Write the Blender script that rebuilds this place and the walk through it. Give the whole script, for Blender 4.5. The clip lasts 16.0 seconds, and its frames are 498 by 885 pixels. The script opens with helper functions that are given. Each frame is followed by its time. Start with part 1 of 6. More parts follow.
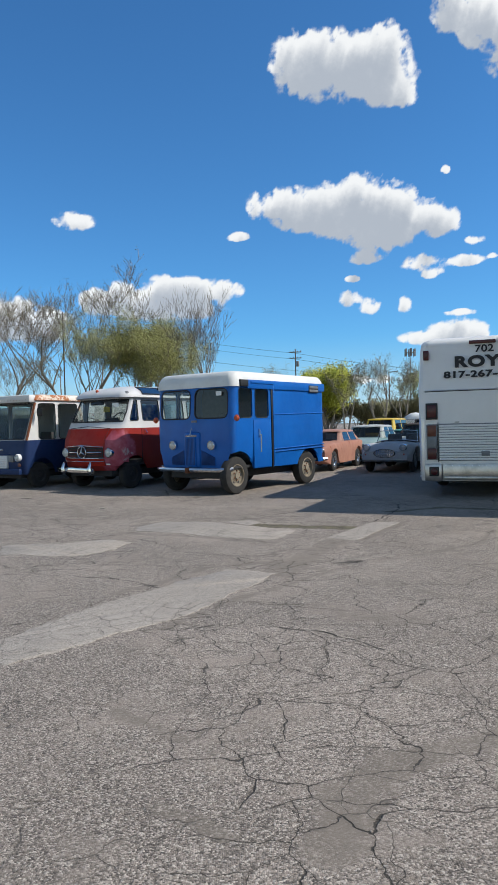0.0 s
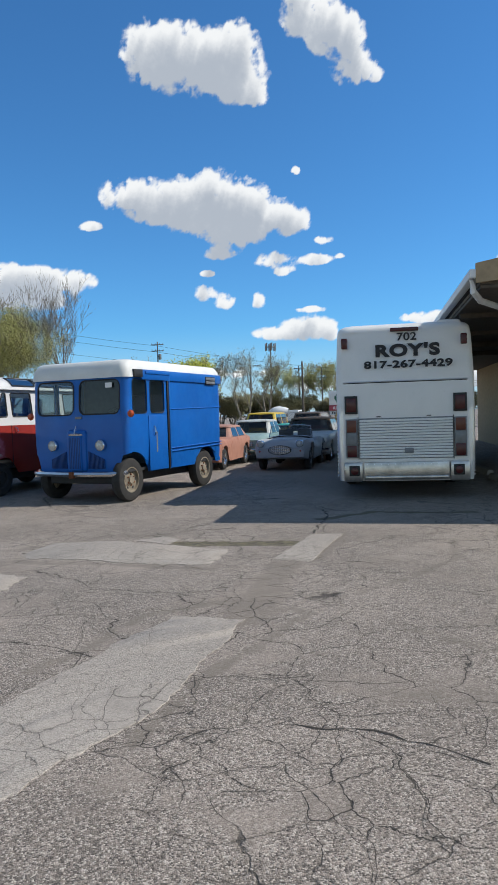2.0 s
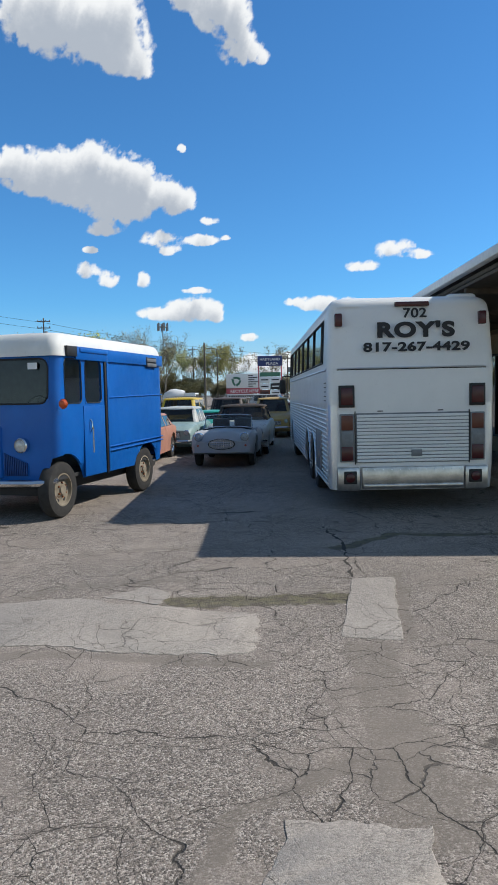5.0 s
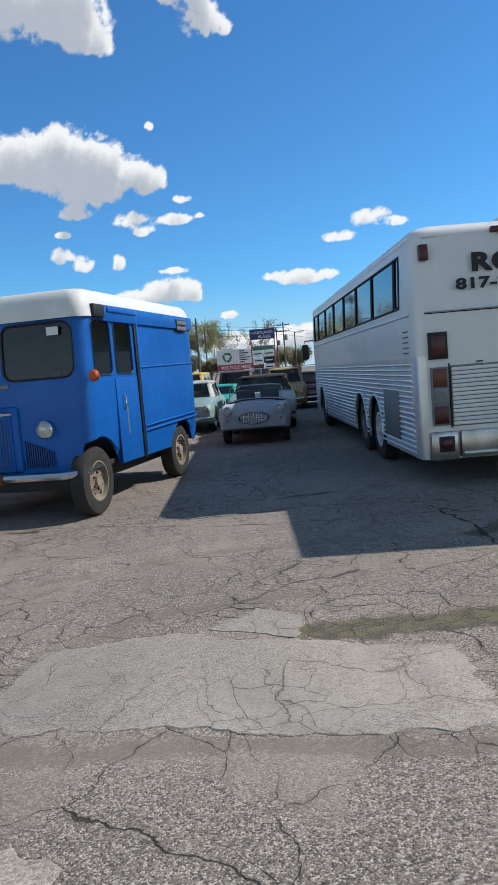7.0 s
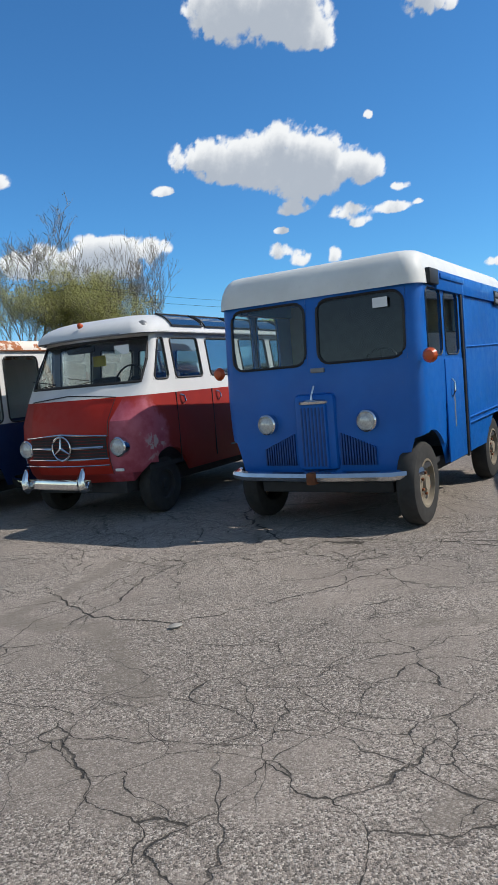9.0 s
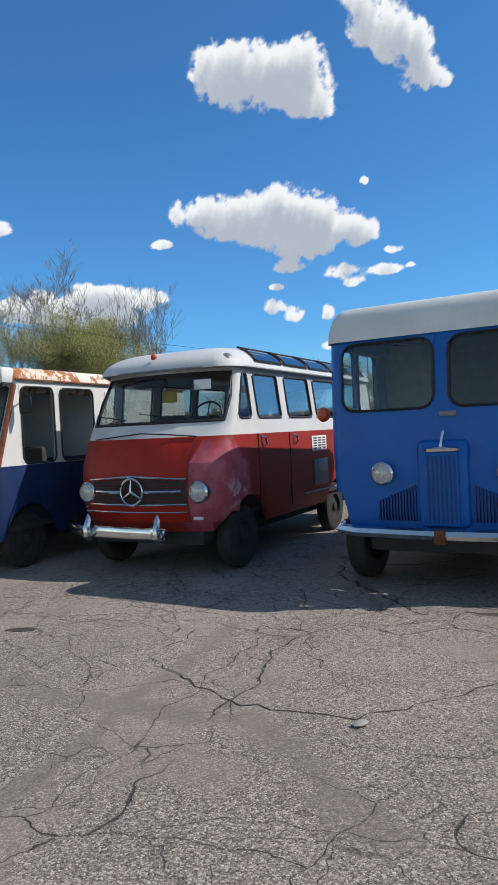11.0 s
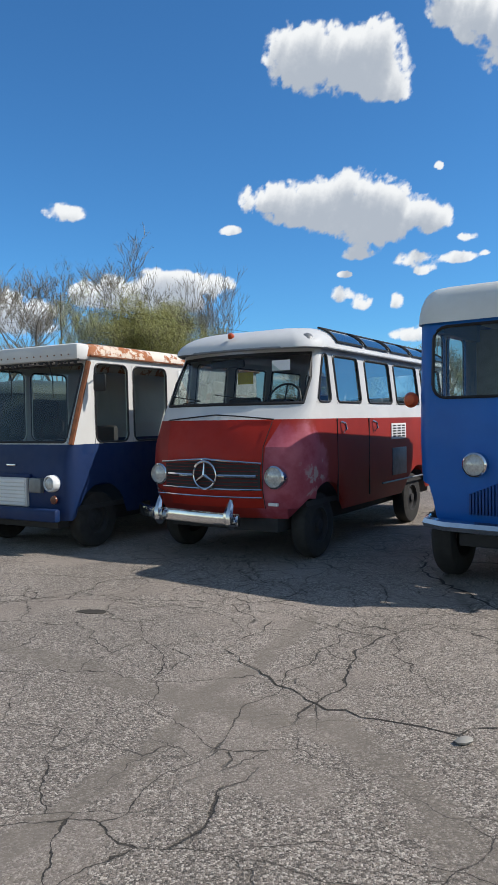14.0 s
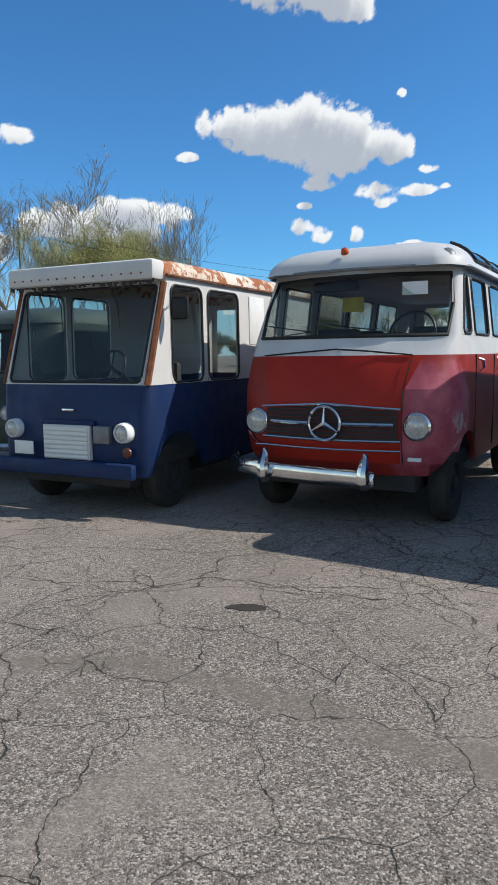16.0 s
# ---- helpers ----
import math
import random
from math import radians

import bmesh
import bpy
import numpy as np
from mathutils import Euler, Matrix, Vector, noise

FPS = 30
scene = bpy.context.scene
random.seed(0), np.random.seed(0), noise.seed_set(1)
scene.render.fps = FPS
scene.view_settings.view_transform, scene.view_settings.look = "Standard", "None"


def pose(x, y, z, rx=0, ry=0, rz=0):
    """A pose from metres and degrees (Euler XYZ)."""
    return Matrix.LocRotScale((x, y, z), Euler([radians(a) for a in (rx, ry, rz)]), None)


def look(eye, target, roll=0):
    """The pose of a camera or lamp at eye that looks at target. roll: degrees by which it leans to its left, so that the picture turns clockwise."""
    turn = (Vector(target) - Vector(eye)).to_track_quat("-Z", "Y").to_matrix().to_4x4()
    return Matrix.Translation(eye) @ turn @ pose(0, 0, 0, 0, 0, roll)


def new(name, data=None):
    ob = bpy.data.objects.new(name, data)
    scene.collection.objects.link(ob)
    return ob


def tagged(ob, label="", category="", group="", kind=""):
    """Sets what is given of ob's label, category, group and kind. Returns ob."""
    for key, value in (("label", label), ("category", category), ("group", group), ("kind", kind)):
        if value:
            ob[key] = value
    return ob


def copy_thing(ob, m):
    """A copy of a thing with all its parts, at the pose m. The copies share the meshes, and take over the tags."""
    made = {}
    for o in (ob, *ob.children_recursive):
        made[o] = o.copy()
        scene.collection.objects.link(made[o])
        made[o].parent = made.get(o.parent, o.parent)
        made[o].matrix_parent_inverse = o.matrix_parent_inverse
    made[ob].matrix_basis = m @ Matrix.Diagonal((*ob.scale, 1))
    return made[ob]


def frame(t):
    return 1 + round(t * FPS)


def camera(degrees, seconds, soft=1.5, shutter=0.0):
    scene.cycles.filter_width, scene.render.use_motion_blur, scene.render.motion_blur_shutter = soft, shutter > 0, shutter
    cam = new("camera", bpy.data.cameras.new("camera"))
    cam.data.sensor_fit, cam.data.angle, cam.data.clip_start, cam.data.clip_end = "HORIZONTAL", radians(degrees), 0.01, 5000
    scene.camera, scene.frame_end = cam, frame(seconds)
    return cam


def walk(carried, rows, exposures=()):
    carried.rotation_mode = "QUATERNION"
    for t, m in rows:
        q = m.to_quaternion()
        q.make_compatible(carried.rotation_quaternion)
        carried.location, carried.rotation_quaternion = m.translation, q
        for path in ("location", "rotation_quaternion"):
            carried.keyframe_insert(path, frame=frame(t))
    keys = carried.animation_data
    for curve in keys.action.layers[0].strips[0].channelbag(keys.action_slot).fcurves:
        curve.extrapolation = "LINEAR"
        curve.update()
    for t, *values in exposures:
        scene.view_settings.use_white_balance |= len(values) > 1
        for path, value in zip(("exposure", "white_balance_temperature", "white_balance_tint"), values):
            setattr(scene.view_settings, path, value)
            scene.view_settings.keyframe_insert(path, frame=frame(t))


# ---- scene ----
cam = camera(39.1, 16.0)
PATH = [
    (0, (-0.08, 0.464, 1.602), (-0.065, 2.463, 1.552), -1.4),
    (0.5, (-0.27, 0.903, 1.592), (-0.102, 2.896, 1.562), -0.2),
    (1, (-0.398, 1.4, 1.634), (-0.203, 3.39, 1.682), -1.8),
    (1.5, (-0.618, 1.95, 1.601), (-0.391, 3.937, 1.6), -6.5),
    (1.6, (-0.666, 2.085, 1.61), (-0.436, 4.067, 1.478), -7.4),
    (2, (-0.853, 2.42, 1.664), (-0.436, 4.374, 1.586), -1.8),
    (2.5, (-1.04, 2.948, 1.771), (-0.482, 4.869, 1.796), 0.3),
    (3, (-1.206, 3.436, 1.817), (-0.554, 5.327, 1.785), -1.5),
    (3.5, (-1.312, 3.993, 1.828), (-0.587, 5.857, 1.813), -0.5),
    (4, (-1.438, 4.579, 1.812), (-0.615, 6.399, 1.722), -0.5),
    (4.5, (-1.452, 4.992, 1.864), (-0.681, 6.833, 1.736), -1.9),
    (4.7, (-1.462, 5.22, 1.873), (-0.732, 7.078, 1.749), -1.1),
    (6.8, (-1.786, 7.563, 1.649), (-1.0, 9.383, 1.385), -2.9),
    (7, (-1.816, 7.774, 1.672), (-1.06, 9.614, 1.469), -4.7),
    (7.5, (-2.031, 8.207, 1.721), (-1.382, 10.087, 1.517), -2.8),
    (8, (-2.27, 8.666, 1.735), (-1.777, 10.598, 1.583), -2.1),
    (8.5, (-2.474, 9.096, 1.724), (-2.023, 11.042, 1.631), -3.1),
    (9, (-2.733, 9.589, 1.679), (-2.553, 11.573, 1.501), -4.9),
    (9.2, (-2.916, 9.697, 1.673), (-2.758, 11.683, 1.496), -5.3),
    (11.3, (-3.896, 10.748, 1.634), (-3.669, 12.735, 1.609), -2.5),
    (11.5, (-3.89, 10.758, 1.635), (-3.681, 12.746, 1.579), -4.4),
    (12, (-3.886, 10.8, 1.595), (-3.752, 12.792, 1.475), -6.1),
    (12.5, (-3.884, 10.858, 1.579), (-3.849, 12.852, 1.432), -5.5),
    (13, (-3.906, 10.845, 1.575), (-3.857, 12.84, 1.458), -4.1),
    (13.5, (-3.931, 10.861, 1.58), (-3.887, 12.857, 1.471), -3.4),
    (14, (-4.026, 11.045, 1.596), (-3.98, 13.044, 1.532), -0.9),
    (14.5, (-4.401, 11.299, 1.635), (-4.225, 13.289, 1.54), -2.3),
    (15, (-4.727, 11.755, 1.607), (-4.581, 13.746, 1.491), -3.5),
    (15.5, (-5.22, 12.191, 1.6), (-5.058, 14.18, 1.467), -1.0),
    (16, (-5.566, 12.599, 1.618), (-5.404, 14.577, 1.37), -0.7),
]
walk(cam, [(t, look(eye, target, roll)) for t, eye, target, roll in PATH])

# ---- world, sun, exposure ----
SUN_DIR = Vector((1.0, -0.15, 0.93)).normalized()
world = bpy.data.worlds.new("world")
scene.world = world
world.use_nodes = True
wn = world.node_tree
sky = wn.nodes.new("ShaderNodeTexSky")
sky.sky_type = 'NISHITA'
sky.sun_disc = False
sky.sun_elevation = math.asin(SUN_DIR.z)
sky.sun_rotation = math.atan2(SUN_DIR.x, SUN_DIR.y)
sky.altitude = 300
sky.air_density = 1.0
sky.dust_density = 0.1
sky.ozone_density = 2.0
wn.nodes["Background"].inputs[1].default_value = 0.15
tint = wn.nodes.new("ShaderNodeMix")
tint.data_type, tint.blend_type = 'RGBA', 'MULTIPLY'
tint.inputs[0].default_value = 1.0
tint.inputs[7].default_value = (1.0, 0.98, 0.90, 1)
wn.links.new(sky.outputs[0], tint.inputs[6])
wn.links.new(tint.outputs[2], wn.nodes["Background"].inputs[0])
sun = new("sun", bpy.data.lights.new("sun", "SUN"))
sun.data.energy = 4.6
sun.data.angle = radians(0.5)
sun.data.color = (1.0, 0.95, 0.87)
sun.matrix_world = look((0, 0, 60), Vector((0, 0, 60)) - SUN_DIR)


# ---- material helpers ----
class Mat:
    """A node material with short ways to add noise, ramps and bump."""

    def __init__(self, name, col=(0.5, 0.5, 0.5), rough=0.5, metal=0.0, coat=0.0):
        self.m = bpy.data.materials.new(name)
        self.m.use_nodes = True
        self.t = self.m.node_tree
        self.b = self.t.nodes["Principled BSDF"]
        self.b.inputs["Base Color"].default_value = (*col, 1)
        self.b.inputs["Roughness"].default_value = rough
        self.b.inputs["Metallic"].default_value = metal
        self.b.inputs["Coat Weight"].default_value = coat
        self.tc = self.t.nodes.new("ShaderNodeTexCoord")
        self.vec = self.tc.outputs["Object"]
        self.col = None

    def n(self, kind, **inp):
        nd = self.t.nodes.new(kind)
        for k, v in inp.items():
            nd.inputs[k.replace("_", " ")].default_value = v
        return nd

    def link(self, a, b):
        self.t.links.new(a, b)

    def scaled(self, sx, sy, sz):
        mp = self.n("ShaderNodeMapping", Scale=(sx, sy, sz))
        self.link(self.vec, mp.inputs["Vector"])
        return mp.outputs[0]

    def noise(self, scale, detail=4.0, rough=0.6, vec=None, dist=0.0):
        nd = self.n("ShaderNodeTexNoise", Scale=scale, Detail=detail, Roughness=rough, Distortion=dist)
        self.link(vec or self.vec, nd.inputs["Vector"])
        return nd.outputs["Fac"]

    def ramp(self, fac, lo, hi, a=0.0, b=1.0):
        nd = self.n("ShaderNodeMapRange")
        nd.interpolation_type = 'SMOOTHSTEP'
        nd.inputs[1].default_value, nd.inputs[2].default_value = lo, hi
        nd.inputs[3].default_value, nd.inputs[4].default_value = a, b
        self.link(fac, nd.inputs[0])
        return nd.outputs[0]

    def math(self, op, a, b):
        nd = self.t.nodes.new("ShaderNodeMath")
        nd.operation = op
        for s, v in ((0, a), (1, b)):
            if isinstance(v, (int, float)):
                nd.inputs[s].default_value = v
            else:
                self.link(v, nd.inputs[s])
        return nd.outputs[0]

    def mix(self, fac, a, b):
        nd = self.t.nodes.new("ShaderNodeMix")
        nd.data_type = 'RGBA'
        self.link(fac, nd.inputs[0])
        for s, v in ((6, a), (7, b)):
            if isinstance(v, tuple):
                nd.inputs[s].default_value = (*v, 1)
            else:
                self.link(v, nd.inputs[s])
        return nd.outputs[2]

    def base(self, c):
        self.link(c, self.b.inputs["Base Color"])
        return self

    def rough(self, fac):
        self.link(fac, self.b.inputs["Roughness"])
        return self

    def bump(self, fac, strength=0.3, dist=0.01):
        nd = self.n("ShaderNodeBump", Strength=strength, Distance=dist)
        self.link(fac, nd.inputs["Height"])
        self.link(nd.outputs[0], self.b.inputs["Normal"])
        return self


def worn_paint(name, col, dark, spots=None, rough=0.35, coat=0.3, amount=0.62, metal=0.0):
    """Old vehicle paint: faded clouds, fine dirt, and optional rust or chip spots."""
    q = Mat(name, col, rough, metal, coat)
    if not metal:
        q.b.inputs["Specular IOR Level"].default_value = 0.28
    c = q.mix(q.ramp(q.noise(1.3, 5), 0.3, 0.75), dark, col)
    c = q.mix(q.ramp(q.noise(24, 3), 0.62, 0.8, 0, 0.35), c, tuple(v * 0.6 + 0.05 for v in col))
    if spots:
        c = q.mix(q.ramp(q.noise(4.5, 8, 0.7), amount, amount + 0.05), c, spots)
    q.base(c)
    q.rough(q.ramp(q.noise(6, 5), 0.3, 0.8, rough - 0.08, rough + 0.22))
    return q.bump(q.noise(3, 3), 0.12, 0.02).m


def plain(name, col, rough=0.6, metal=0.0, vary=0.25, scale=9.0):
    q = Mat(name, col, rough, metal)
    q.base(q.mix(q.ramp(q.noise(scale, 5), 0.3, 0.7), tuple(v * (1 - vary) for v in col), col))
    return q.bump(q.noise(scale * 8, 3), 0.08, 0.004).m


def glass(name, tint, gloss=0.06):
    m = bpy.data.materials.new(name)
    m.use_nodes = True
    t = m.node_tree
    t.nodes.remove(t.nodes["Principled BSDF"])
    tr = t.nodes.new("ShaderNodeBsdfTransparent")
    tr.inputs[0].default_value = (*tint, 1)
    gl = t.nodes.new("ShaderNodeBsdfGlossy")
    gl.inputs["Roughness"].default_value = 0.03
    gl.inputs["Color"].default_value = (0.9, 0.93, 0.95, 1)
    fr = t.nodes.new("ShaderNodeLayerWeight")
    fr.inputs[0].default_value = 0.5
    pw = t.nodes.new("ShaderNodeMath")
    pw.operation = 'POWER'
    pw.inputs[1].default_value = 4.0
    ad = t.nodes.new("ShaderNodeMath")
    ad.operation = 'MULTIPLY_ADD'
    ad.inputs[1].default_value = 0.85 - gloss
    ad.inputs[2].default_value = gloss + 0.045
    mx = t.nodes.new("ShaderNodeMixShader")
    t.links.new(fr.outputs["Facing"], pw.inputs[0])
    t.links.new(pw.outputs[0], ad.inputs[0])
    t.links.new(ad.outputs[0], mx.inputs[0])
    t.links.new(tr.outputs[0], mx.inputs[1])
    t.links.new(gl.outputs[0], mx.inputs[2])
    t.links.new(mx.outputs[0], t.nodes["Material Output"].inputs[0])
    return m


def asphalt(name, light, dark, cracks=1.0, stone=0.8, worn=False):
    """Worn asphalt: pale stones in dark binder, stains at two scales, crack networks where it is breaking up."""
    q = Mat(name, light, 0.92)
    c = q.mix(q.ramp(q.noise(0.33, 5, 0.6), 0.40, 0.60), dark, light)
    c = q.mix(q.ramp(q.noise(1.5, 7, 0.65), 0.46, 0.66, 0, 0.6), c, tuple(v * 0.68 for v in light))
    c = q.mix(q.ramp(q.noise(5, 4), 0.55, 0.75, 0, 0.3), c, (0.30, 0.25, 0.19))
    bind = q.ramp(q.noise(0.9, 6, 0.62), 0.50, 0.60)
    grit = q.math('MULTIPLY', q.math('SUBTRACT', 1.0, q.math('MULTIPLY', bind, 0.55)), stone)
    height = q.math('MULTIPLY', q.noise(9, 3), 0.6)
    if worn:
        at_w, at_m = q.t.nodes.new("ShaderNodeAttribute"), q.t.nodes.new("ShaderNodeAttribute")
        at_w.attribute_name, at_m.attribute_name = "wear", "mud"
        ragged = q.math('MULTIPLY', q.math('SUBTRACT', q.noise(4.5, 7, 0.68), 0.5), 1.5)
        wear = q.ramp(q.math('ADD', at_w.outputs["Fac"], ragged), 0.30, 0.75)
        mud = q.ramp(q.math('ADD', at_m.outputs["Fac"], ragged), 0.35, 0.62)
        grit = q.math('MULTIPLY', grit, q.math('SUBTRACT', 1.0, q.math('MULTIPLY', wear, 0.65)))
        c = q.mix(q.math('MULTIPLY', wear, 0.52), c, (0.135, 0.115, 0.092))
    for sc, amount, lo, hi in ((58.0, 0.5, 0.34, 0.86), (125.0, 1.0, 0.50, 0.62)):
        v = q.n("ShaderNodeTexVoronoi", Scale=sc)
        q.link(q.vec, v.inputs["Vector"])
        sep = q.t.nodes.new("ShaderNodeSeparateColor")
        q.link(v.outputs["Color"], sep.inputs[0])
        g = q.math('MULTIPLY', grit, amount)
        c = q.mix(q.math('MULTIPLY', q.ramp(sep.outputs[0], 0.0, lo, 1, 0), g), c, (0.044, 0.038, 0.032))
        c = q.mix(q.math('MULTIPLY', q.ramp(sep.outputs[0], hi, 1.0, 0, 1), g), c, (0.53, 0.47, 0.405))
        height = q.math('SUBTRACT', height, q.math('MULTIPLY', q.math('MULTIPLY', v.outputs["Distance"], grit), 0.8))
    if worn:
        c = q.mix(q.math('MULTIPLY', mud, 0.85), c, q.mix(q.ramp(q.noise(7, 5), 0.4, 0.6), (0.075, 0.062, 0.040), (0.13, 0.115, 0.06)))
    if cracks:
        warp = q.n("ShaderNodeTexNoise", Scale=1.7, Detail=6.0)
        q.link(q.vec, warp.inputs["Vector"])
        va = q.t.nodes.new("ShaderNodeVectorMath")
        va.operation = 'MULTIPLY_ADD'
        q.link(warp.outputs["Color"], va.inputs[0])
        va.inputs[1].default_value = (0.55, 0.55, 0.0)
        q.link(q.vec, va.inputs[2])
        flat = q.t.nodes.new("ShaderNodeVectorMath")
        flat.operation = 'MULTIPLY'
        flat.inputs[1].default_value = (1, 1, 0)
        q.link(va.outputs[0], flat.inputs[0])
        for sc, half, lo, hi, mscale in ((0.42, 0.0065, 0.40, 0.52, 0.5), (1.35, 0.0062, 0.40, 0.52, 0.22), (2.5, 0.0055, 0.44, 0.55, 0.30)):
            v = q.n("ShaderNodeTexVoronoi", Scale=sc)
            v.feature = 'DISTANCE_TO_EDGE'
            q.link(flat.outputs[0], v.inputs["Vector"])
            d = q.math('MULTIPLY', v.outputs["Distance"], q.ramp(q.noise(6, 4, 0.7), 0.35, 0.68, 2.6, 0.75))
            mask = q.math('MULTIPLY', q.ramp(q.noise(mscale, 4, 0.6), lo, hi), cracks)
            line = q.math('MULTIPLY', q.ramp(d, half * sc * 0.35, half * sc, 1, 0), mask)
            halo = q.math('MULTIPLY', q.ramp(d, 0, half * sc * 5, 0.28, 0), mask)
            c = q.mix(halo, c, (0.10, 0.085, 0.066))
            c = q.mix(q.math('MULTIPLY', line, 0.92), c, (0.032, 0.027, 0.022))
            height = q.math('SUBTRACT', height, q.math('MULTIPLY', line, 1.6))
    q.base(c)
    return q.bump(height, 0.6, 0.012).m


M_ASPHALT = asphalt("asphalt", (0.290, 0.243, 0.205), (0.212, 0.178, 0.150), 1.0, 0.80, True)
M_PATCH = asphalt("asphalt_patch", (0.375, 0.332, 0.288), (0.325, 0.288, 0.250), 0.4, 0.42)
M_DARKPATCH = asphalt("asphalt_dark", (0.20, 0.168, 0.132), (0.165, 0.138, 0.108), 1.0, 0.6)
M_TAR = plain("tar_sealant", (0.045, 0.038, 0.031), 0.97)
M_CONCRETE = plain("concrete", (0.36, 0.34, 0.31), 0.9, 0, 0.35)
M_BLUE = worn_paint("blue_paint", (0.006, 0.122, 0.465), (0.005, 0.098, 0.385), (0.16, 0.22, 0.36), 0.36, 0.06, 0.74)
M_WHITE = worn_paint("white_roof_paint", (0.74, 0.74, 0.72), (0.62, 0.62, 0.60), (0.33, 0.30, 0.26), 0.5, 0.1, 0.72)
M_BUSWHITE = worn_paint("bus_white_paint", (0.80, 0.79, 0.77), (0.75, 0.74, 0.72), None, 0.4, 0.15)
M_MINIWHITE = worn_paint("minibus_white_paint", (0.63, 0.63, 0.63), (0.55, 0.55, 0.55), None, 0.45, 0.1)
M_RED = worn_paint("dull_red_paint", (0.20, 0.014, 0.010), (0.14, 0.011, 0.009), None, 0.5, 0.0)
M_HOOD = worn_paint("hood_red_paint", (0.40, 0.020, 0.010), (0.33, 0.017, 0.009), None, 0.5, 0.0)


def repaired_red():
    """Dull red paint with a mauve resprayed area round one headlight and bare filler at its wheel arch."""
    q = Mat("repaired_red_paint", (0.20, 0.014, 0.010), 0.5)
    q.b.inputs["Specular IOR Level"].default_value = 0.3
    red = q.mix(q.ramp(q.noise(1.3, 5), 0.3, 0.75), (0.24, 0.020, 0.014), (0.34, 0.028, 0.019))

    def near(x, y, z, size):
        d = q.n("ShaderNodeVectorMath")
        d.operation = 'DISTANCE'
        q.link(q.vec, d.inputs[0])
        d.inputs[1].default_value = (x, y, z)
        return q.ramp(q.math('ADD', d.outputs["Value"], q.math('MULTIPLY', q.math('SUBTRACT', q.noise(5, 6, 0.6), 0.5), 0.5)), size, size + 0.16, 1, 0)
    c = q.mix(near(.92, .1, .98, .48), red, q.mix(q.ramp(q.noise(3, 4), 0.35, 0.65), (0.30, 0.05, 0.075), (0.42, 0.11, 0.15)))
    c = q.mix(q.math('MULTIPLY', near(1.06, .36, .96, .10), q.ramp(q.noise(6, 4, 0.6), 0.53, 0.57)), c, (0.42, 0.33, 0.33))
    q.base(c)
    return q.bump(q.noise(3, 3), 0.12, 0.02).m


M_REDFIX = repaired_red()
M_NAVY = worn_paint("navy_paint", (0.010, 0.034, 0.115), (0.008, 0.024, 0.085), (0.07, 0.09, 0.15), 0.5, 0.0, 0.74)
M_RUSTY = worn_paint("rusty_white_paint", (0.72, 0.66, 0.58), (0.60, 0.50, 0.40), (0.34, 0.11, 0.035), 0.6, 0.0, 0.50)
M_OFFWHITE = worn_paint("off_white_paint", (0.66, 0.65, 0.63), (0.58, 0.57, 0.55), (0.36, 0.18, 0.09), 0.5, 0.05, 0.72)
M_RUST = plain("rust", (0.22, 0.075, 0.03), 0.9, 0, 0.5)
M_CHROME = plain("chrome", (0.72, 0.73, 0.75), 0.14, 1.0, 0.15, 5)
M_STEEL = plain("brushed_steel", (0.72, 0.73, 0.75), 0.33, 0.6, 0.12, 2.5)
M_ALU = plain("scuffed_aluminium", (0.60, 0.58, 0.56), 0.30, 0.95, 0.4, 4)
M_RUBBER = plain("tyre_rubber", (0.028, 0.027, 0.026), 0.85, 0, 0.4)
M_BLACK = plain("black_rubber_seal", (0.012, 0.012, 0.013), 0.55)
M_DARK = plain("dark_interior", (0.03, 0.03, 0.032), 0.8)
# darker blue puts the shade inside grille slots and louvres into the colour
M_SLOT_SHADE = plain("slot_shade_blue", (0.004, 0.055, 0.225), 0.6)
M_WHEEL = worn_paint("dirty_cream_wheel", (0.33, 0.29, 0.23), (0.16, 0.13, 0.09), (0.12, 0.06, 0.03), 0.6, 0, 0.6)
M_WHITEWHEEL = plain("white_wheel", (0.7, 0.7, 0.68), 0.5)
M_LENS = plain("lamp_lens", (0.62, 0.62, 0.60), 0.10, 0.25, 0.35, 40)
M_REDLENS = plain("red_lens", (0.07, 0.008, 0.010), 0.25)
M_ORANGE = plain("orange_lens", (0.50, 0.075, 0.015), 0.3)
M_AMBER = plain("amber_lens", (0.14, 0.036, 0.018), 0.3)
M_GLASS = glass("window_glass", (0.72, 0.78, 0.76), 0.0)
M_DARKGLASS = glass("smoked_glass", (0.20, 0.22, 0.23), 0.0)
M_SKYGLASS = glass("blue_roof_glass", (0.10, 0.16, 0.24), 0.25)
M_MINIGLASS = glass("minibus_side_glass", (0.55, 0.62, 0.62), 0.24)
M_MIRRORGLASS = glass("coach_glass", (0.10, 0.12, 0.13), 0.22)
M_SEAT = plain("seat_vinyl", (0.05, 0.05, 0.055), 0.7)
M_PAPER = plain("paper", (0.75, 0.76, 0.76), 0.8, 0, 0.05)
M_LETTER = plain("black_lettering", (0.015, 0.015, 0.018), 0.6)
M_TAN = plain("tan_stucco", (0.40, 0.30, 0.185), 0.9, 0, 0.2)
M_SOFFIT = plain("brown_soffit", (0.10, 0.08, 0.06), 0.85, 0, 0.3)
M_GUTTER = plain("white_gutter", (0.75, 0.76, 0.76), 0.45, 0, 0.1)
M_SHINGLE = plain("roof_shingle", (0.10, 0.085, 0.07), 0.95, 0, 0.4, 30)
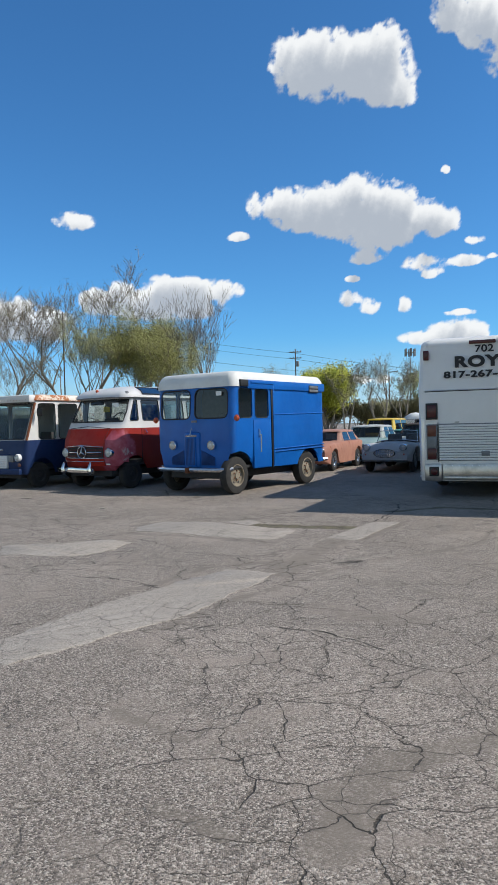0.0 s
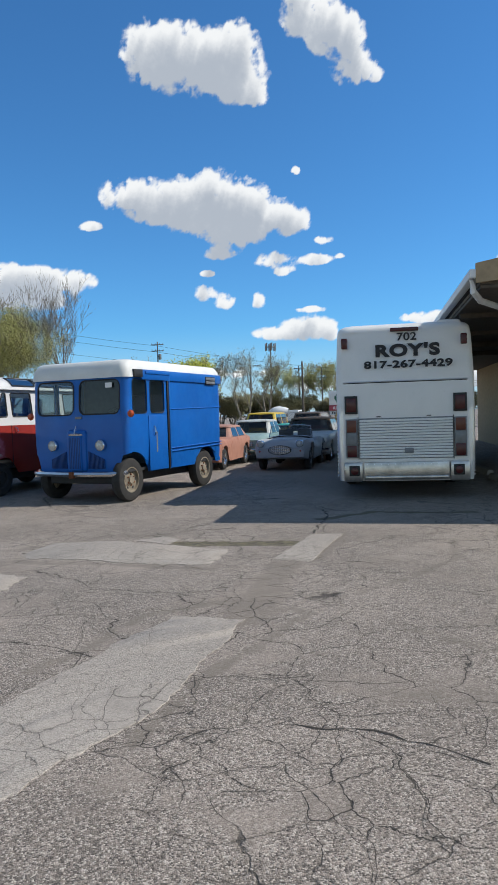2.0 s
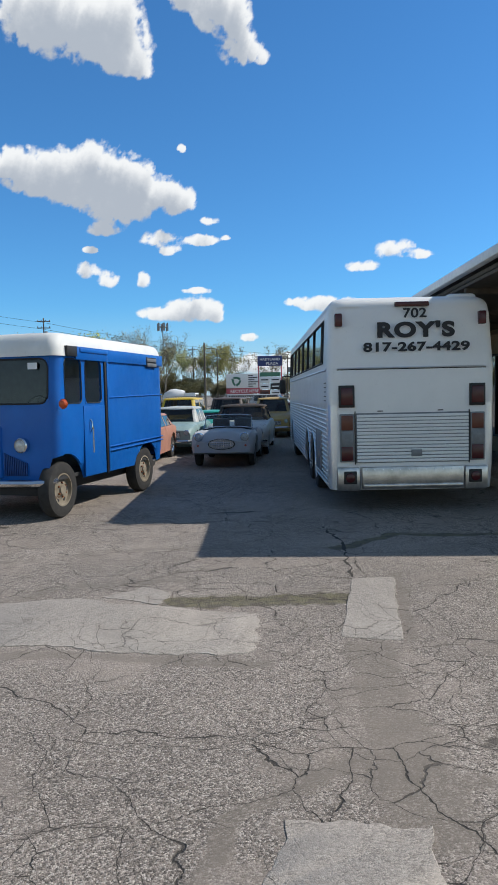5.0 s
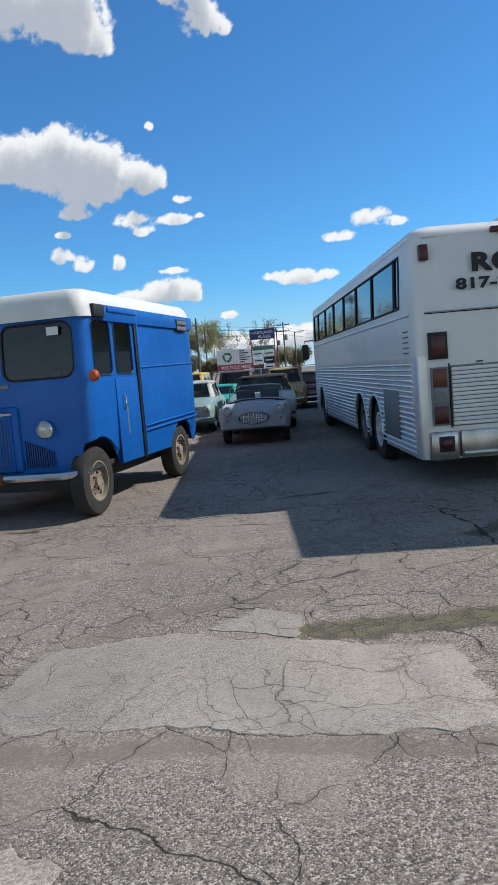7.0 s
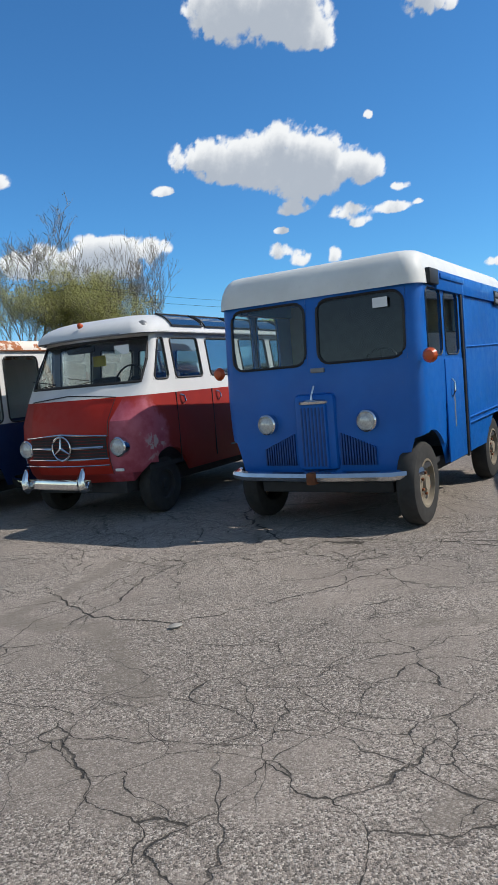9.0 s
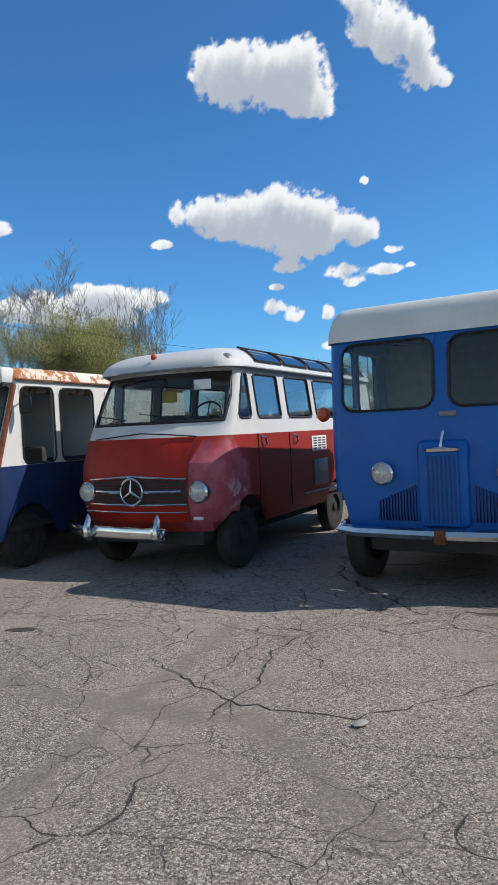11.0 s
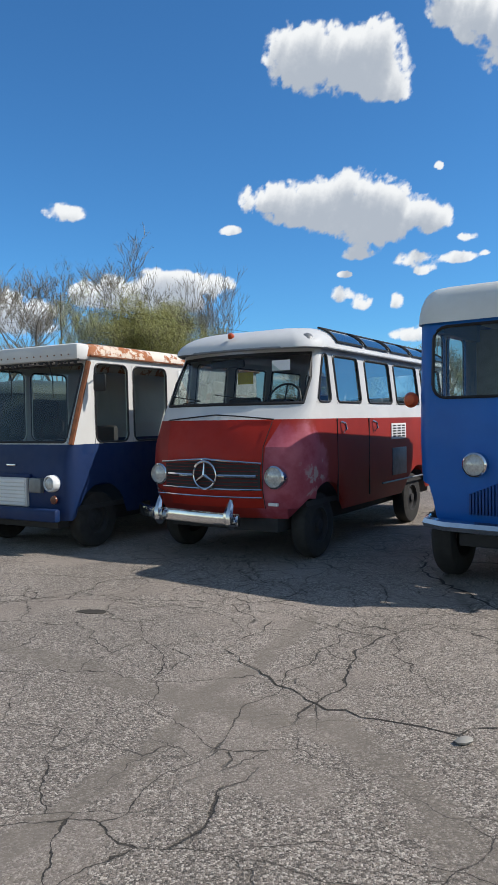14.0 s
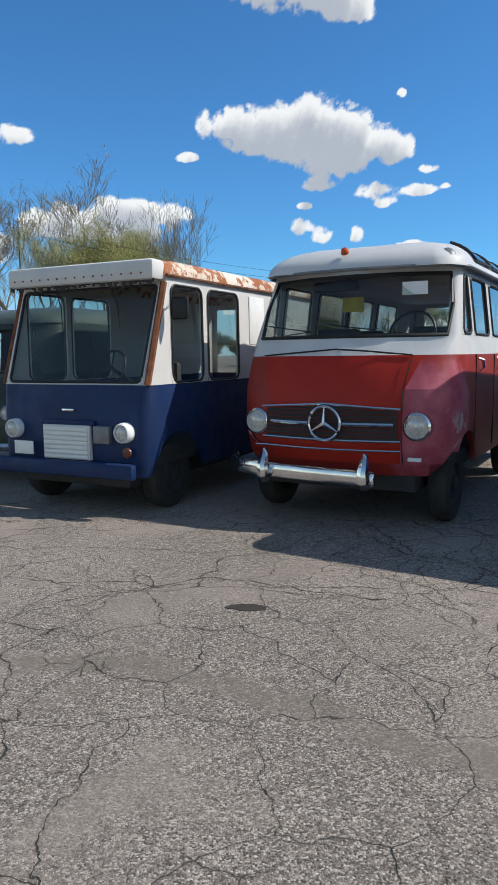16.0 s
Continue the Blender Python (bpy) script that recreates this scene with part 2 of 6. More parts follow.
M_BARK = plain("bark", (0.27, 0.24, 0.20), 0.95, 0, 0.4)
M_POLE = plain("weathered_pole", (0.15, 0.13, 0.11), 0.9, 0, 0.3)
M_SIGNWHITE = plain("sign_white", (0.72, 0.73, 0.74), 0.5, 0, 0.05)
M_SIGNRED = plain("sign_red", (0.42, 0.07, 0.10), 0.5, 0, 0.1)
M_SIGNBLUE = plain("sign_blue", (0.02, 0.04, 0.16), 0.5, 0, 0.1)
M_SIGNGREEN = plain("sign_green", (0.06, 0.19, 0.13), 0.6, 0, 0.1)
M_GREY = plain("grey_metal", (0.22, 0.23, 0.24), 0.5, 0.4)


def leaf_mat(name, a, b):
    q = Mat(name, a, 0.6)
    g = q.t.nodes.new("ShaderNodeNewGeometry")
    q.base(q.mix(g.outputs["Random Per Island"], a, b))
    return q.m


M_LEAF_OLIVE = leaf_mat("olive_leaves", (0.16, 0.17, 0.04), (0.26, 0.25, 0.07))
M_LEAF_YELLOW = leaf_mat("yellow_green_leaves", (0.22, 0.26, 0.015), (0.42, 0.42, 0.03))
M_LEAF_PALE = leaf_mat("pale_spring_leaves", (0.24, 0.27, 0.10), (0.34, 0.36, 0.16))
M_LEAF_BROWN = leaf_mat("brown_brush", (0.17, 0.145, 0.085), (0.21, 0.21, 0.09))


# ---- mesh helpers ----
def box(bm, x0, x1, y0, y1, z0, z1, bevel=0.0, seg=2, m=None):
    vs = bmesh.ops.create_cube(bm, size=1.0)["verts"]
    for v in vs:
        v.co = Vector((x0 + (v.co.x + .5) * (x1 - x0), y0 + (v.co.y + .5) * (y1 - y0), z0 + (v.co.z + .5) * (z1 - z0)))
    if m:
        for v in vs:
            v.co = m @ v.co
    if bevel > 0:
        es = list({e for v in vs for e in v.link_edges})
        bmesh.ops.bevel(bm, geom=es, offset=bevel, segments=seg, affect='EDGES', profile=0.5)
    return bm


def part(name, bm, material, parent=None, label="", smooth=True):
    me = bpy.data.meshes.new(name)
    bmesh.ops.recalc_face_normals(bm, faces=bm.faces[:])
    bm.to_mesh(me)
    bm.free()
    if smooth:
        for p in me.polygons:
            p.use_smooth = True
        me.set_sharp_from_angle(angle=radians(38))
    me.materials.append(material)
    ob = new(name, me)
    if parent:
        ob.parent = parent
    if label:
        tagged(ob, label)
    return ob


def bpart(name, material, parent, *dims, bevel=0.01, label="", m=None):
    """A bevelled block as one part."""
    return part(name, box(bmesh.new(), *dims, bevel=bevel, m=m), material, parent, label)


def thing(name, m, label, category, group="", kind=""):
    e = new(name)
    e.empty_display_size = 0.3
    e.matrix_world = m
    return tagged(e, label, category, group, kind)


def tube(bm, pts, r, n=6, closed=False, taper=None):
    pts = [Vector(p) for p in pts]
    rings = []
    k = len(pts)
    for i, p in enumerate(pts):
        a = pts[(i - 1) % k] if (closed or i > 0) else p
        b = pts[(i + 1) % k] if (closed or i < k - 1) else p
        t = (b - a).normalized()
        ref = Vector((0, 0, 1)) if abs(t.z) < 0.9 else Vector((1, 0, 0))
        s = t.cross(ref).normalized()
        u = s.cross(t)
        rr = r if taper is None else taper[i]
        rings.append([bm.verts.new(p + rr * (math.cos(2 * math.pi * j / n) * s + math.sin(2 * math.pi * j / n) * u)) for j in range(n)])
    for i in range(k if closed else k - 1):
        A, B = rings[i], rings[(i + 1) % k]
        for j in range(n):
            bm.faces.new((A[j], A[(j + 1) % n], B[(j + 1) % n], B[j]))
    if not closed:
        bm.faces.new(rings[0])
        bm.faces.new(rings[-1])
    return bm


def lathe(bm, prof, n=20, m=None):
    """Turns (radius, along) pairs about the local z axis, then moves by m."""
    m = m or Matrix()
    rings = []
    for r, a in prof:
        if r < 1e-5:
            rings.append([bm.verts.new(m @ Vector((0, 0, a)))] * n)
        else:
            rings.append([bm.verts.new(m @ Vector((r * math.cos(2 * math.pi * j / n), r * math.sin(2 * math.pi * j / n), a))) for j in range(n)])
    for A, B in zip(rings, rings[1:]):
        for j in range(n):
            f = [A[j], A[(j + 1) % n], B[(j + 1) % n], B[j]]
            f = [v for i, v in enumerate(f) if v not in f[:i]]
            if len(f) > 2:
                bm.faces.new(f)
    return bm


FRONT = Matrix.Rotation(radians(90), 4, 'X')
SIDE_R = Matrix.Rotation(radians(90), 4, 'Y')
SIDE_L = Matrix.Rotation(radians(-90), 4, 'Y')


def at(x, y, z, turn=None):
    return Matrix.Translation((x, y, z)) @ (turn or Matrix())


def rounded(w, h, r, margin=0.0, n=4):
    """A rounded rectangle in the plane from (0, 0) to (w, h), inset by margin."""
    out = []
    for cx, cy, a0 in ((w - margin - r, margin + r, -90), (w - margin - r, h - margin - r, 0), (margin + r, h - margin - r, 90), (margin + r, margin + r, 180)):
        for i in range(n + 1):
            a = radians(a0 + 90 * i / n)
            out.append((cx + r * math.cos(a), cy + r * math.sin(a)))
    return out


def window(parent, p00, p10, p11, p01, paint, pane_mat, margin=0.03, r=0.07, seal=0.013, name="window", lift=0.004, seal_mat=None):
    """A window with rounded corners in the four-cornered opening: painted surround, rubber seal, pane."""
    from mathutils.geometry import tessellate_polygon
    p00, p10, p11, p01 = (Vector(p) for p in (p00, p10, p11, p01))
    w, h = ((p10 - p00).length + (p11 - p01).length) / 2, ((p01 - p00).length + (p11 - p10).length) / 2
    nrm = (p10 - p00).cross(p01 - p00).normalized()

    def to3(u, v, off=0.0):
        a, b = u / w, v / h
        return p00 * (1 - a) * (1 - b) + p10 * a * (1 - b) + p11 * a * b + p01 * (1 - a) * b + nrm * off
    hole = rounded(w, h, r, margin)
    outer = [(0, 0), (w, 0), (w, h), (0, h)]
    flat = outer + hole
    bm = bmesh.new()
    vs = [bm.verts.new(to3(u, v, lift)) for u, v in flat]
    for tri in tessellate_polygon([[Vector((u, v, 0)) for u, v in outer], [Vector((u, v, 0)) for u, v in hole]]):
        bm.faces.new([vs[i] for i in tri])
    inner = [bm.verts.new(to3(u, v, -0.03)) for u, v in hole]
    for i in range(len(hole)):
        j = (i + 1) % len(hole)
        bm.faces.new((vs[4 + i], vs[4 + j], inner[j], inner[i]))
    frame_ob = part(name, bm, paint, parent)
    part("seal", tube(bmesh.new(), [to3(u, v, lift) for u, v in hole], seal, 6, True), seal_mat or M_BLACK, frame_ob)
    bm = bmesh.new()
    bm.faces.new([bm.verts.new(to3(u, v, -0.006)) for u, v in hole])
    pane = part("pane", bm, pane_mat, frame_ob)
    pane.visible_shadow = False
    return frame_ob


class Shell:
    """A vehicle shell: rounded-rectangle rings, one for each level, and strips of faces between them sorted into groups."""

    def __init__(self, levels, ys, fx, arches=(), narc=5):
        self.pos, self.rows, self.segs = {}, [], None
        for i, L in enumerate(levels):
            z, hw, yf, yr, rf, rr = (L[k] for k in ("z", "hw", "yf", "yr", "rf", "rr"))
            bow = L.get("bow", 0.0)
            pts = []
            for u in fx:
                pts.append(("F", u, (u * (hw - rf), yf + bow * u * u, z)))
            for k in range(1, narc):
                a = radians(-90 + 90 * k / narc)
                y = yf + bow + rf + rf * math.sin(a)
                pts.append(("FR", k, (hw - rf + rf * math.cos(a), y, self.arch(arches, y, z))))
            lo, hi = yf + bow + rf, yr - rr
            for y in ys:
                pts.append(("R", y, (hw, min(max(y, lo), hi), self.arch(arches, y, z))))
            for k in range(1, narc):
                a = radians(90 * k / narc)
                pts.append(("RR", k, (hw - rr + rr * math.cos(a), yr - rr + rr * math.sin(a), z)))
            for u in (1, 0.33, -0.33, -1):
                pts.append(("B", u, (u * (hw - rr), yr, z)))
            for k in range(1, narc):
                a = radians(90 + 90 * k / narc)
                pts.append(("RL", k, (-hw + rr + rr * math.cos(a), yr - rr + rr * math.sin(a), z)))
            for y in reversed(ys):
                pts.append(("L", y, (-hw, min(max(y, lo), hi), self.arch(arches, y, z))))
            for k in range(1, narc):
                a = radians(180 + 90 * k / narc)
                y = yf + bow + rf + rf * math.sin(a)
                pts.append(("FL", k, (-hw + rf + rf * math.cos(a), y, self.arch(arches, y, z))))
            for kind, v, p in pts:
                self.pos[i, kind, round(v, 3)] = Vector(p)
            self.rows.append([Vector(p) for _, _, p in pts])
            self.segs = [(k, v) for k, v, _ in pts]

    @staticmethod
    def arch(arches, y, z):
        for yc, zc, R in arches:
            if abs(y - yc) < R:
                z = max(z, zc + math.sqrt(R * R - (y - yc) ** 2))
        return z

    def p(self, i, kind, v):
        return self.pos[i, kind, round(v, 3)]

    def build(self, sort):
        out = {}
        n = len(self.segs)
        for i in range(len(self.rows) - 1):
            for j in range(n):
                (ka, va), (kb, vb) = self.segs[j], self.segs[(j + 1) % n]
                kind = ka if ka == kb else (ka if len(ka) == 2 else kb)
                g = sort(i, kind, min(va, vb) if ka == kb else va, max(va, vb) if ka == kb else vb)
                if g is None:
                    continue
                bm, seen = out.setdefault(g, (bmesh.new(), {}))
                f = []
                for a, b in ((i, j), (i, (j + 1) % n), (i + 1, (j + 1) % n), (i + 1, j)):
                    key = tuple(round(c, 4) for c in self.rows[a][b])
                    if key not in seen:
                        seen[key] = bm.verts.new(self.rows[a][b])
                    if seen[key] not in f:
                        f.append(seen[key])
                if len(f) > 2 and bm.faces.get(f) is None:
                    bm.faces.new(f)
        return {g: v[0] for g, v in out.items()}


def roof_cap(z0, hw, yf, yr, rf, rr, rise, inset, bow=0.0, crown=0.05, steps=6, n=6):
    """A roof that rounds in from its edge and crowns slightly in the middle."""
    bm = bmesh.new()
    rings = []
    for s in range(steps + 1):
        a = radians(90 * s / steps)
        d, z = inset * (1 - math.cos(a)), z0 + rise * math.sin(a)
        rings.append((d, z))
    for f in (0.45, 0.8, 0.98):
        rings.append((inset + (hw - inset) * f, z0 + rise + crown * (1 - (1 - f) ** 2)))
    prev = None
    for d, z in rings:
        w, y0, y1 = hw - d, yf + min(d * 1.4, (yr - yf) * 0.45), yr - min(d, (yr - yf) * 0.45)
        r0, r1 = max(min(rf, w * .95), 0.01), max(min(rr, w * .95), 0.01)
        ring = []
        for cx, cy, a0, r in ((w - r0, y0 + r0, -90, r0), (w - r1, y1 - r1, 0, r1), (-w + r1, y1 - r1, 90, r1), (-w + r0, y0 + r0, 180, r0)):
            for k in range(n + 1):
                a = radians(a0 + 90 * k / n)
                x = cx + r * math.cos(a)
                yy = cy + r * math.sin(a)
                if cy < (y0 + y1) / 2:
                    yy += bow * ((x / max(w, 0.1)) ** 2)
                ring.append(bm.verts.new((x, yy, z)))
        if prev:
            for k in range(len(ring)):
                q = (k + 1) % len(ring)
                bm.faces.new((prev[k], prev[q], ring[q], ring[k]))
        prev = ring
    bm.faces.new(prev)
    return bm


def wheel(parent, x, y, R, w, rim_mat, side=1, rim=0.6, name="wheel", z=None, studs=0):
    m = at(x, y, R if z is None else z, SIDE_R if side > 0 else SIDE_L)
    h = w / 2
    e = part(name, lathe(bmesh.new(), [(R * rim, h * .55), (R * rim, h * .9), (R * .80, h), (R * .95, h * .86), (R, h * .55), (R, -h * .55), (R * .95, -h * .86), (R * .8, -h), (R * rim, -h * .9), (R * rim, h * .55)], 28, m), M_RUBBER, parent, "black rubber tyre")
    q = R * rim
    part("rim", lathe(bmesh.new(), [(q * 1.02, h * .92), (q * .93, h * .95), (q * .88, h * .5), (q * .7, h * .42), (q * .5, h * .62), (q * .33, h * .68), (q * .30, h * .95), (q * .12, h * 1.0), (0, h * 1.0)], 24, m), rim_mat, e)
    if studs:
        for k in range(studs):
            bm = bmesh.new()
            a = 2 * math.pi * k / studs
            lathe(bm, [(0.016, h * .55), (0.016, h * .85), (0, h * .87)], 6, m @ Matrix.Translation((q * .43 * math.cos(a), q * .43 * math.sin(a), 0)))
            part("wheel_nut", bm, M_RUST, e)
            b = a + math.pi / studs
            part("hand_hole", lathe(bmesh.new(), [(q * .13, 0), (q * .13, h * .12), (0, h * .13)], 10, m @ Matrix.Translation((q * .70 * math.cos(b), q * .70 * math.sin(b), h * .37))), M_DARK, e)
    return e


def headlamp(parent, x, y, z, r, ring=None):
    m = at(x, y, z, FRONT)
    e = part("headlight", lathe(bmesh.new(), [(r * .78, 0.035), (r * .86, 0.06), (r, 0.045), (r * 1.04, 0.0), (r * 1.0, -0.12)], 24, m), ring or M_CHROME, parent, "round headlight with chrome ring")
    part("lens", lathe(bmesh.new(), [(r * .82, 0.036), (r * .6, 0.055), (r * .3, 0.066), (0, 0.07)], 24, m), M_LENS, e)
    return e


def steering(parent, x, y, z, r=0.2):
    m = at(x, y, z) @ pose(0, 0, 0, 65, 0, 0)
    bm = bmesh.new()
    tube(bm, [m @ Vector((r * math.cos(a * math.pi / 10), r * math.sin(a * math.pi / 10), 0)) for a in range(20)], 0.014, 6, True)
    for a in (90, 210, 330):
        tube(bm, [m @ Vector((0, 0, -0.02)), m @ Vector((r * math.cos(radians(a)), r * math.sin(radians(a)), 0))], 0.009, 5)
    tube(bm, [m @ Vector((0, 0, 0)), m @ Vector((0, 0, -0.5))], 0.02, 6)
    return part("steering_wheel", bm, M_BLACK, parent)


def seat(parent, x, y, z, w=0.5, h=0.6):
    s = bpart("seat", M_SEAT, parent, x - w / 2, x + w / 2, y, y + .48, z, z + .16, bevel=0.05)
    bpart("backrest", M_SEAT, s, x - w / 2, x + w / 2, y + .42, y + .54, z + .1, z + .1 + h, bevel=0.05)
    return s


def lettering(parent, text, x, y, z, size, width, mat, m=None, fat=0.0, name="lettering"):
    """Flat raised letters facing -y, centred on x, standing on z, set to the given width."""
    cu = bpy.data.curves.new(name, 'FONT')
    cu.body, cu.size, cu.extrude, cu.offset, cu.align_x = text, size, 0.003, fat, 'CENTER'
    cu.space_character = 1.0 + fat * 9
    tmp = bpy.data.objects.new(name, cu)
    scene.collection.objects.link(tmp)
    bpy.context.view_layer.update()
    me = bpy.data.meshes.new_from_object(tmp.evaluated_get(bpy.context.evaluated_depsgraph_get()))
    bpy.data.objects.remove(tmp)
    xs = [v.co.x for v in me.vertices]
    k = width / (max(xs) - min(xs))
    mid = (max(xs) + min(xs)) / 2
    turn = (m or Matrix()) @ at(x, y, z) @ FRONT
    for v in me.vertices:
        v.co = turn @ Vector(((v.co.x - mid) * k, v.co.y, v.co.z))
    me.materials.clear()
    me.materials.append(mat)
    ob = new(name, me)
    ob.parent = parent
    return ob


def spread(a, b, step, *extra):
    vals = sorted({round(v, 3) for v in list(np.arange(a, b + 1e-6, step)) + list(extra)})
    out = [float(vals[0])]
    for v in vals[1:]:
        if v in [round(e, 3) for e in extra] or min([abs(v - e) for e in extra] or [9]) > step * .3:
            out.append(float(v))
    return out

# ---- places of the parked vehicles: the front (for the coach, the rear) is at y = 0 and looks along -y ----
BUS = pose(4.77, 14.67, 0, 0, 0, -22)
VAN = pose(-1.30, 17.12, 0, 0, 0, -37)
MERC = pose(-4.22, 19.1, 0, 0, 0, -34)
STEP = pose(-6.855, 20.01, 0, 0, 0, -31.5)
LOT = pose(5.09, 12.59, 0, 0, 0, -22)


def blue_van():
    e = thing("step_van", VAN, "bright blue panel step van with white roof and faded paint", "van")
    ys = spread(0.16, 4.0, 0.07, 0.26, 0.80, 0.90, 1.47)
    fx = [-1, -0.052, 0.052, 1]
    zs = (0.56, 0.8, 1.1, 1.45, 1.76, 2.48, 2.53)
    lv = [dict(z=z, hw=h, yf=f, yr=4.12, rf=.15, rr=.12, bow=b) for z, h, f, b in zip(zs, (1.14, 1.18, 1.19, 1.2, 1.2, 1.2, 1.2), (.02, 0, 0, .01, .02, .07, .08), (.05, .05, .05, .04, .04, .03, .03))]
    sh = Shell(lv, ys, fx, [(0.3, 0.44, 0.56), (3.35, 0.44, 0.53)])
    side_open = ((0.26, 0.80), (0.90, 1.47))

    def sort(i, kind, a, b):
        if i == 4:
            if kind == "F" and (a, b) != (-0.052, 0.052):
                return None
            if kind in "RL" and any(a >= s - .001 and b <= t + .001 for s, t in side_open):
                return None
        return "body"
    part("body", sh.build(sort)["body"], M_BLUE, e, "faded blue sheet metal body")
    for a, b in ((-1, -0.052), (0.052, 1)):
        window(e, sh.p(4, "F", a), sh.p(4, "F", b), sh.p(5, "F", b), sh.p(5, "F", a), M_BLUE, M_GLASS if a < 0 else M_DARKGLASS, 0.02, 0.13, 0.016, "windshield")
    for a, b in side_open:
        window(e, sh.p(4, "R", a), sh.p(4, "R", b), sh.p(5, "R", b), sh.p(5, "R", a), M_BLUE, M_GLASS, 0.012, 0.09, 0.008)
        window(e, sh.p(4, "L", b), sh.p(4, "L", a), sh.p(5, "L", a), sh.p(5, "L", b), M_BLUE, M_GLASS, 0.012, 0.09, 0.008)
    part("roof", roof_cap(2.50, 1.222, 0.03, 4.15, .17, .14, 0.36, 0.14, 0.03, 0.06), M_WHITE, e, "white painted roof with scuffs")
    part("floor", box(bmesh.new(), -1.1, 1.1, 0.12, 4.05, 0.6, 0.66), M_DARK, e)
    bpart("bulkhead", plain("grey_lining", (.24, .24, .23), .8), e, -1.15, 1.15, 1.75, 1.8, 0.66, 2.6)
    d = bpart("side_door", M_BLUE, e, 1.196, 1.212, .83, 1.55, .58, 1.72, bevel=.004)
    bpart("door_header", M_BLUE, d, 1.196, 1.212, .83, 1.55, 2.50, 2.60, bevel=.004)
    part("door_handle", tube(bmesh.new(), [(1.22, 1.02, 1.5), (1.25, 1.02, 1.46), (1.25, 1.02, 1.36), (1.22, 1.03, 1.30)], .012), M_CHROME, d)
    bpart("scrape", M_GREY, d, 1.211, 1.214, 1.10, 1.14, .95, 1.38, bevel=0, label="scraped rusty strip")
    bpart("door_track", M_BLACK, e, 1.197, 1.225, 1.57, 1.63, .55, 2.62, bevel=.005)
    bpart("track_cover", M_BLUE, e, 1.197, 1.235, 1.63, 1.67, .6, 2.64, bevel=.005)
    bpart("door_rail", M_BLUE, e, 1.197, 1.25, .72, 1.67, 2.58, 2.64, bevel=.008)
    for z, y0 in ((1.85, 1.68), (0.93, 1.68), (1.0, 1.68)):
        part("rub_rail", tube(bmesh.new(), [(1.203, y0, z), (1.203, 4.08, z + .04)], .014), M_BLUE, e)
    for s in (-1, 1):
        bpart("cant_rail", M_BLUE, e, s * 1.17 - .062, s * 1.17 + .062, .6, 4.1, 2.46, 2.665, bevel=.004)
    vt = bpart("roof_vent", M_BLACK, e, 1.225, 1.24, 3.3, 3.78, 2.42, 2.61, bevel=.005)
    for k in range(2):
        bpart("slat", M_GREY, vt, 1.238, 1.252, 3.32, 3.76, 2.435 + k * .09, 2.50 + k * .09, bevel=.006)
    bpart("corner_shade", M_BLACK, e, 1.16, 1.26, .30, .60, 2.50, 2.66, bevel=.01)
    for s in (-1, 1):
        part("marker_lamp", lathe(bmesh.new(), [(0, -.06), (.05, -.045), (.078, 0), (.05, .045), (0, .06)], 16, at(1.27 * s, .1, 1.77, FRONT)), M_ORANGE, e, "orange round side lamp")
        headlamp(e, .60 * s, -.005, 1.15, .115)
        wheel(e, 1.0 if s > 0 else -.97, .3 if s > 0 else .5, .44, .22, M_WHEEL, s, .58, studs=6)
        wheel(e, 1.0 * s, 3.35, .44, .24, M_WHEEL, s, .58, studs=6)
    part("bumper", tube(bmesh.new(), [(-1.08, .12, .6), (-1.05, -.04, .59), (-.85, -.13, .58), (0, -.17, .575), (.85, -.13, .58), (1.05, -.04, .59), (1.08, .12, .6)], .058, 8), M_CHROME, e, "dull chrome front bumper")
    bpart("hitch", M_RUST, e, -.05, .05, -.25, -.1, .5, .63, bevel=.015)
    bpart("rear_bumper", M_BLUE, e, -1.0, 1.05, 4.12, 4.3, .55, .66, bevel=.02)
    bpart("nose", M_BLUE, e, -.25, .25, -.045, .08, .62, 1.47, bevel=.07, label="raised blue sheet metal nose")
    g = bpart("grille", M_BLUE, e, -.16, .16, -.085, .04, .64, 1.36, bevel=.03)
    for k in range(7):
        bpart("slot", M_SLOT_SHADE, g, -.138 + k * .042, -.116 + k * .042, -.092, -.06, .68, 1.32, bevel=.004)
    part("grille_cap", lathe(bmesh.new(), [(0, -.02), (.18, -.016), (.185, .01), (.15, .028), (0, .034)], 20, at(0, -.03, 1.375) @ Matrix.Diagonal((1, .5, 1, 1))), M_CHROME, e)
    part("ornament", tube(bmesh.new(), [(0, -.075, 1.38), (.005, -.07, 1.45), (.02, -.03, 1.55)], .02, 6, False, [.022, .011, .014]), M_CHROME, e)
    bpart("nameplate", M_GREY, e, -.02, .14, -.004, .03, 1.69, 1.74, bevel=.005)
    # raised darker strips draw the shaded louvre openings in the blue front
    for s in (-1, 1):
        for k in range(13):
            bpart("louvre", M_SLOT_SHADE, e, s * (.285 + k * .031) - .009, s * (.285 + k * .031) + .009, -.012 + .0007 * k, .03, .68, 1.03 - k * .013, bevel=.004)
    bpart("sticker", M_PAPER, e, .72, .88, .045, .05, 2.30, 2.40, bevel=0)
    steering(e, .62, .42, 1.72, .2)
    seat(e, .6, .8, .95)
    bpart("dash", M_DARK, e, -1.05, 1.05, .1, .34, 1.5, 1.68, bevel=.03)
    bpart("chassis", M_DARK, e, -.8, .8, .1, 4.0, .36, .58, bevel=.02)


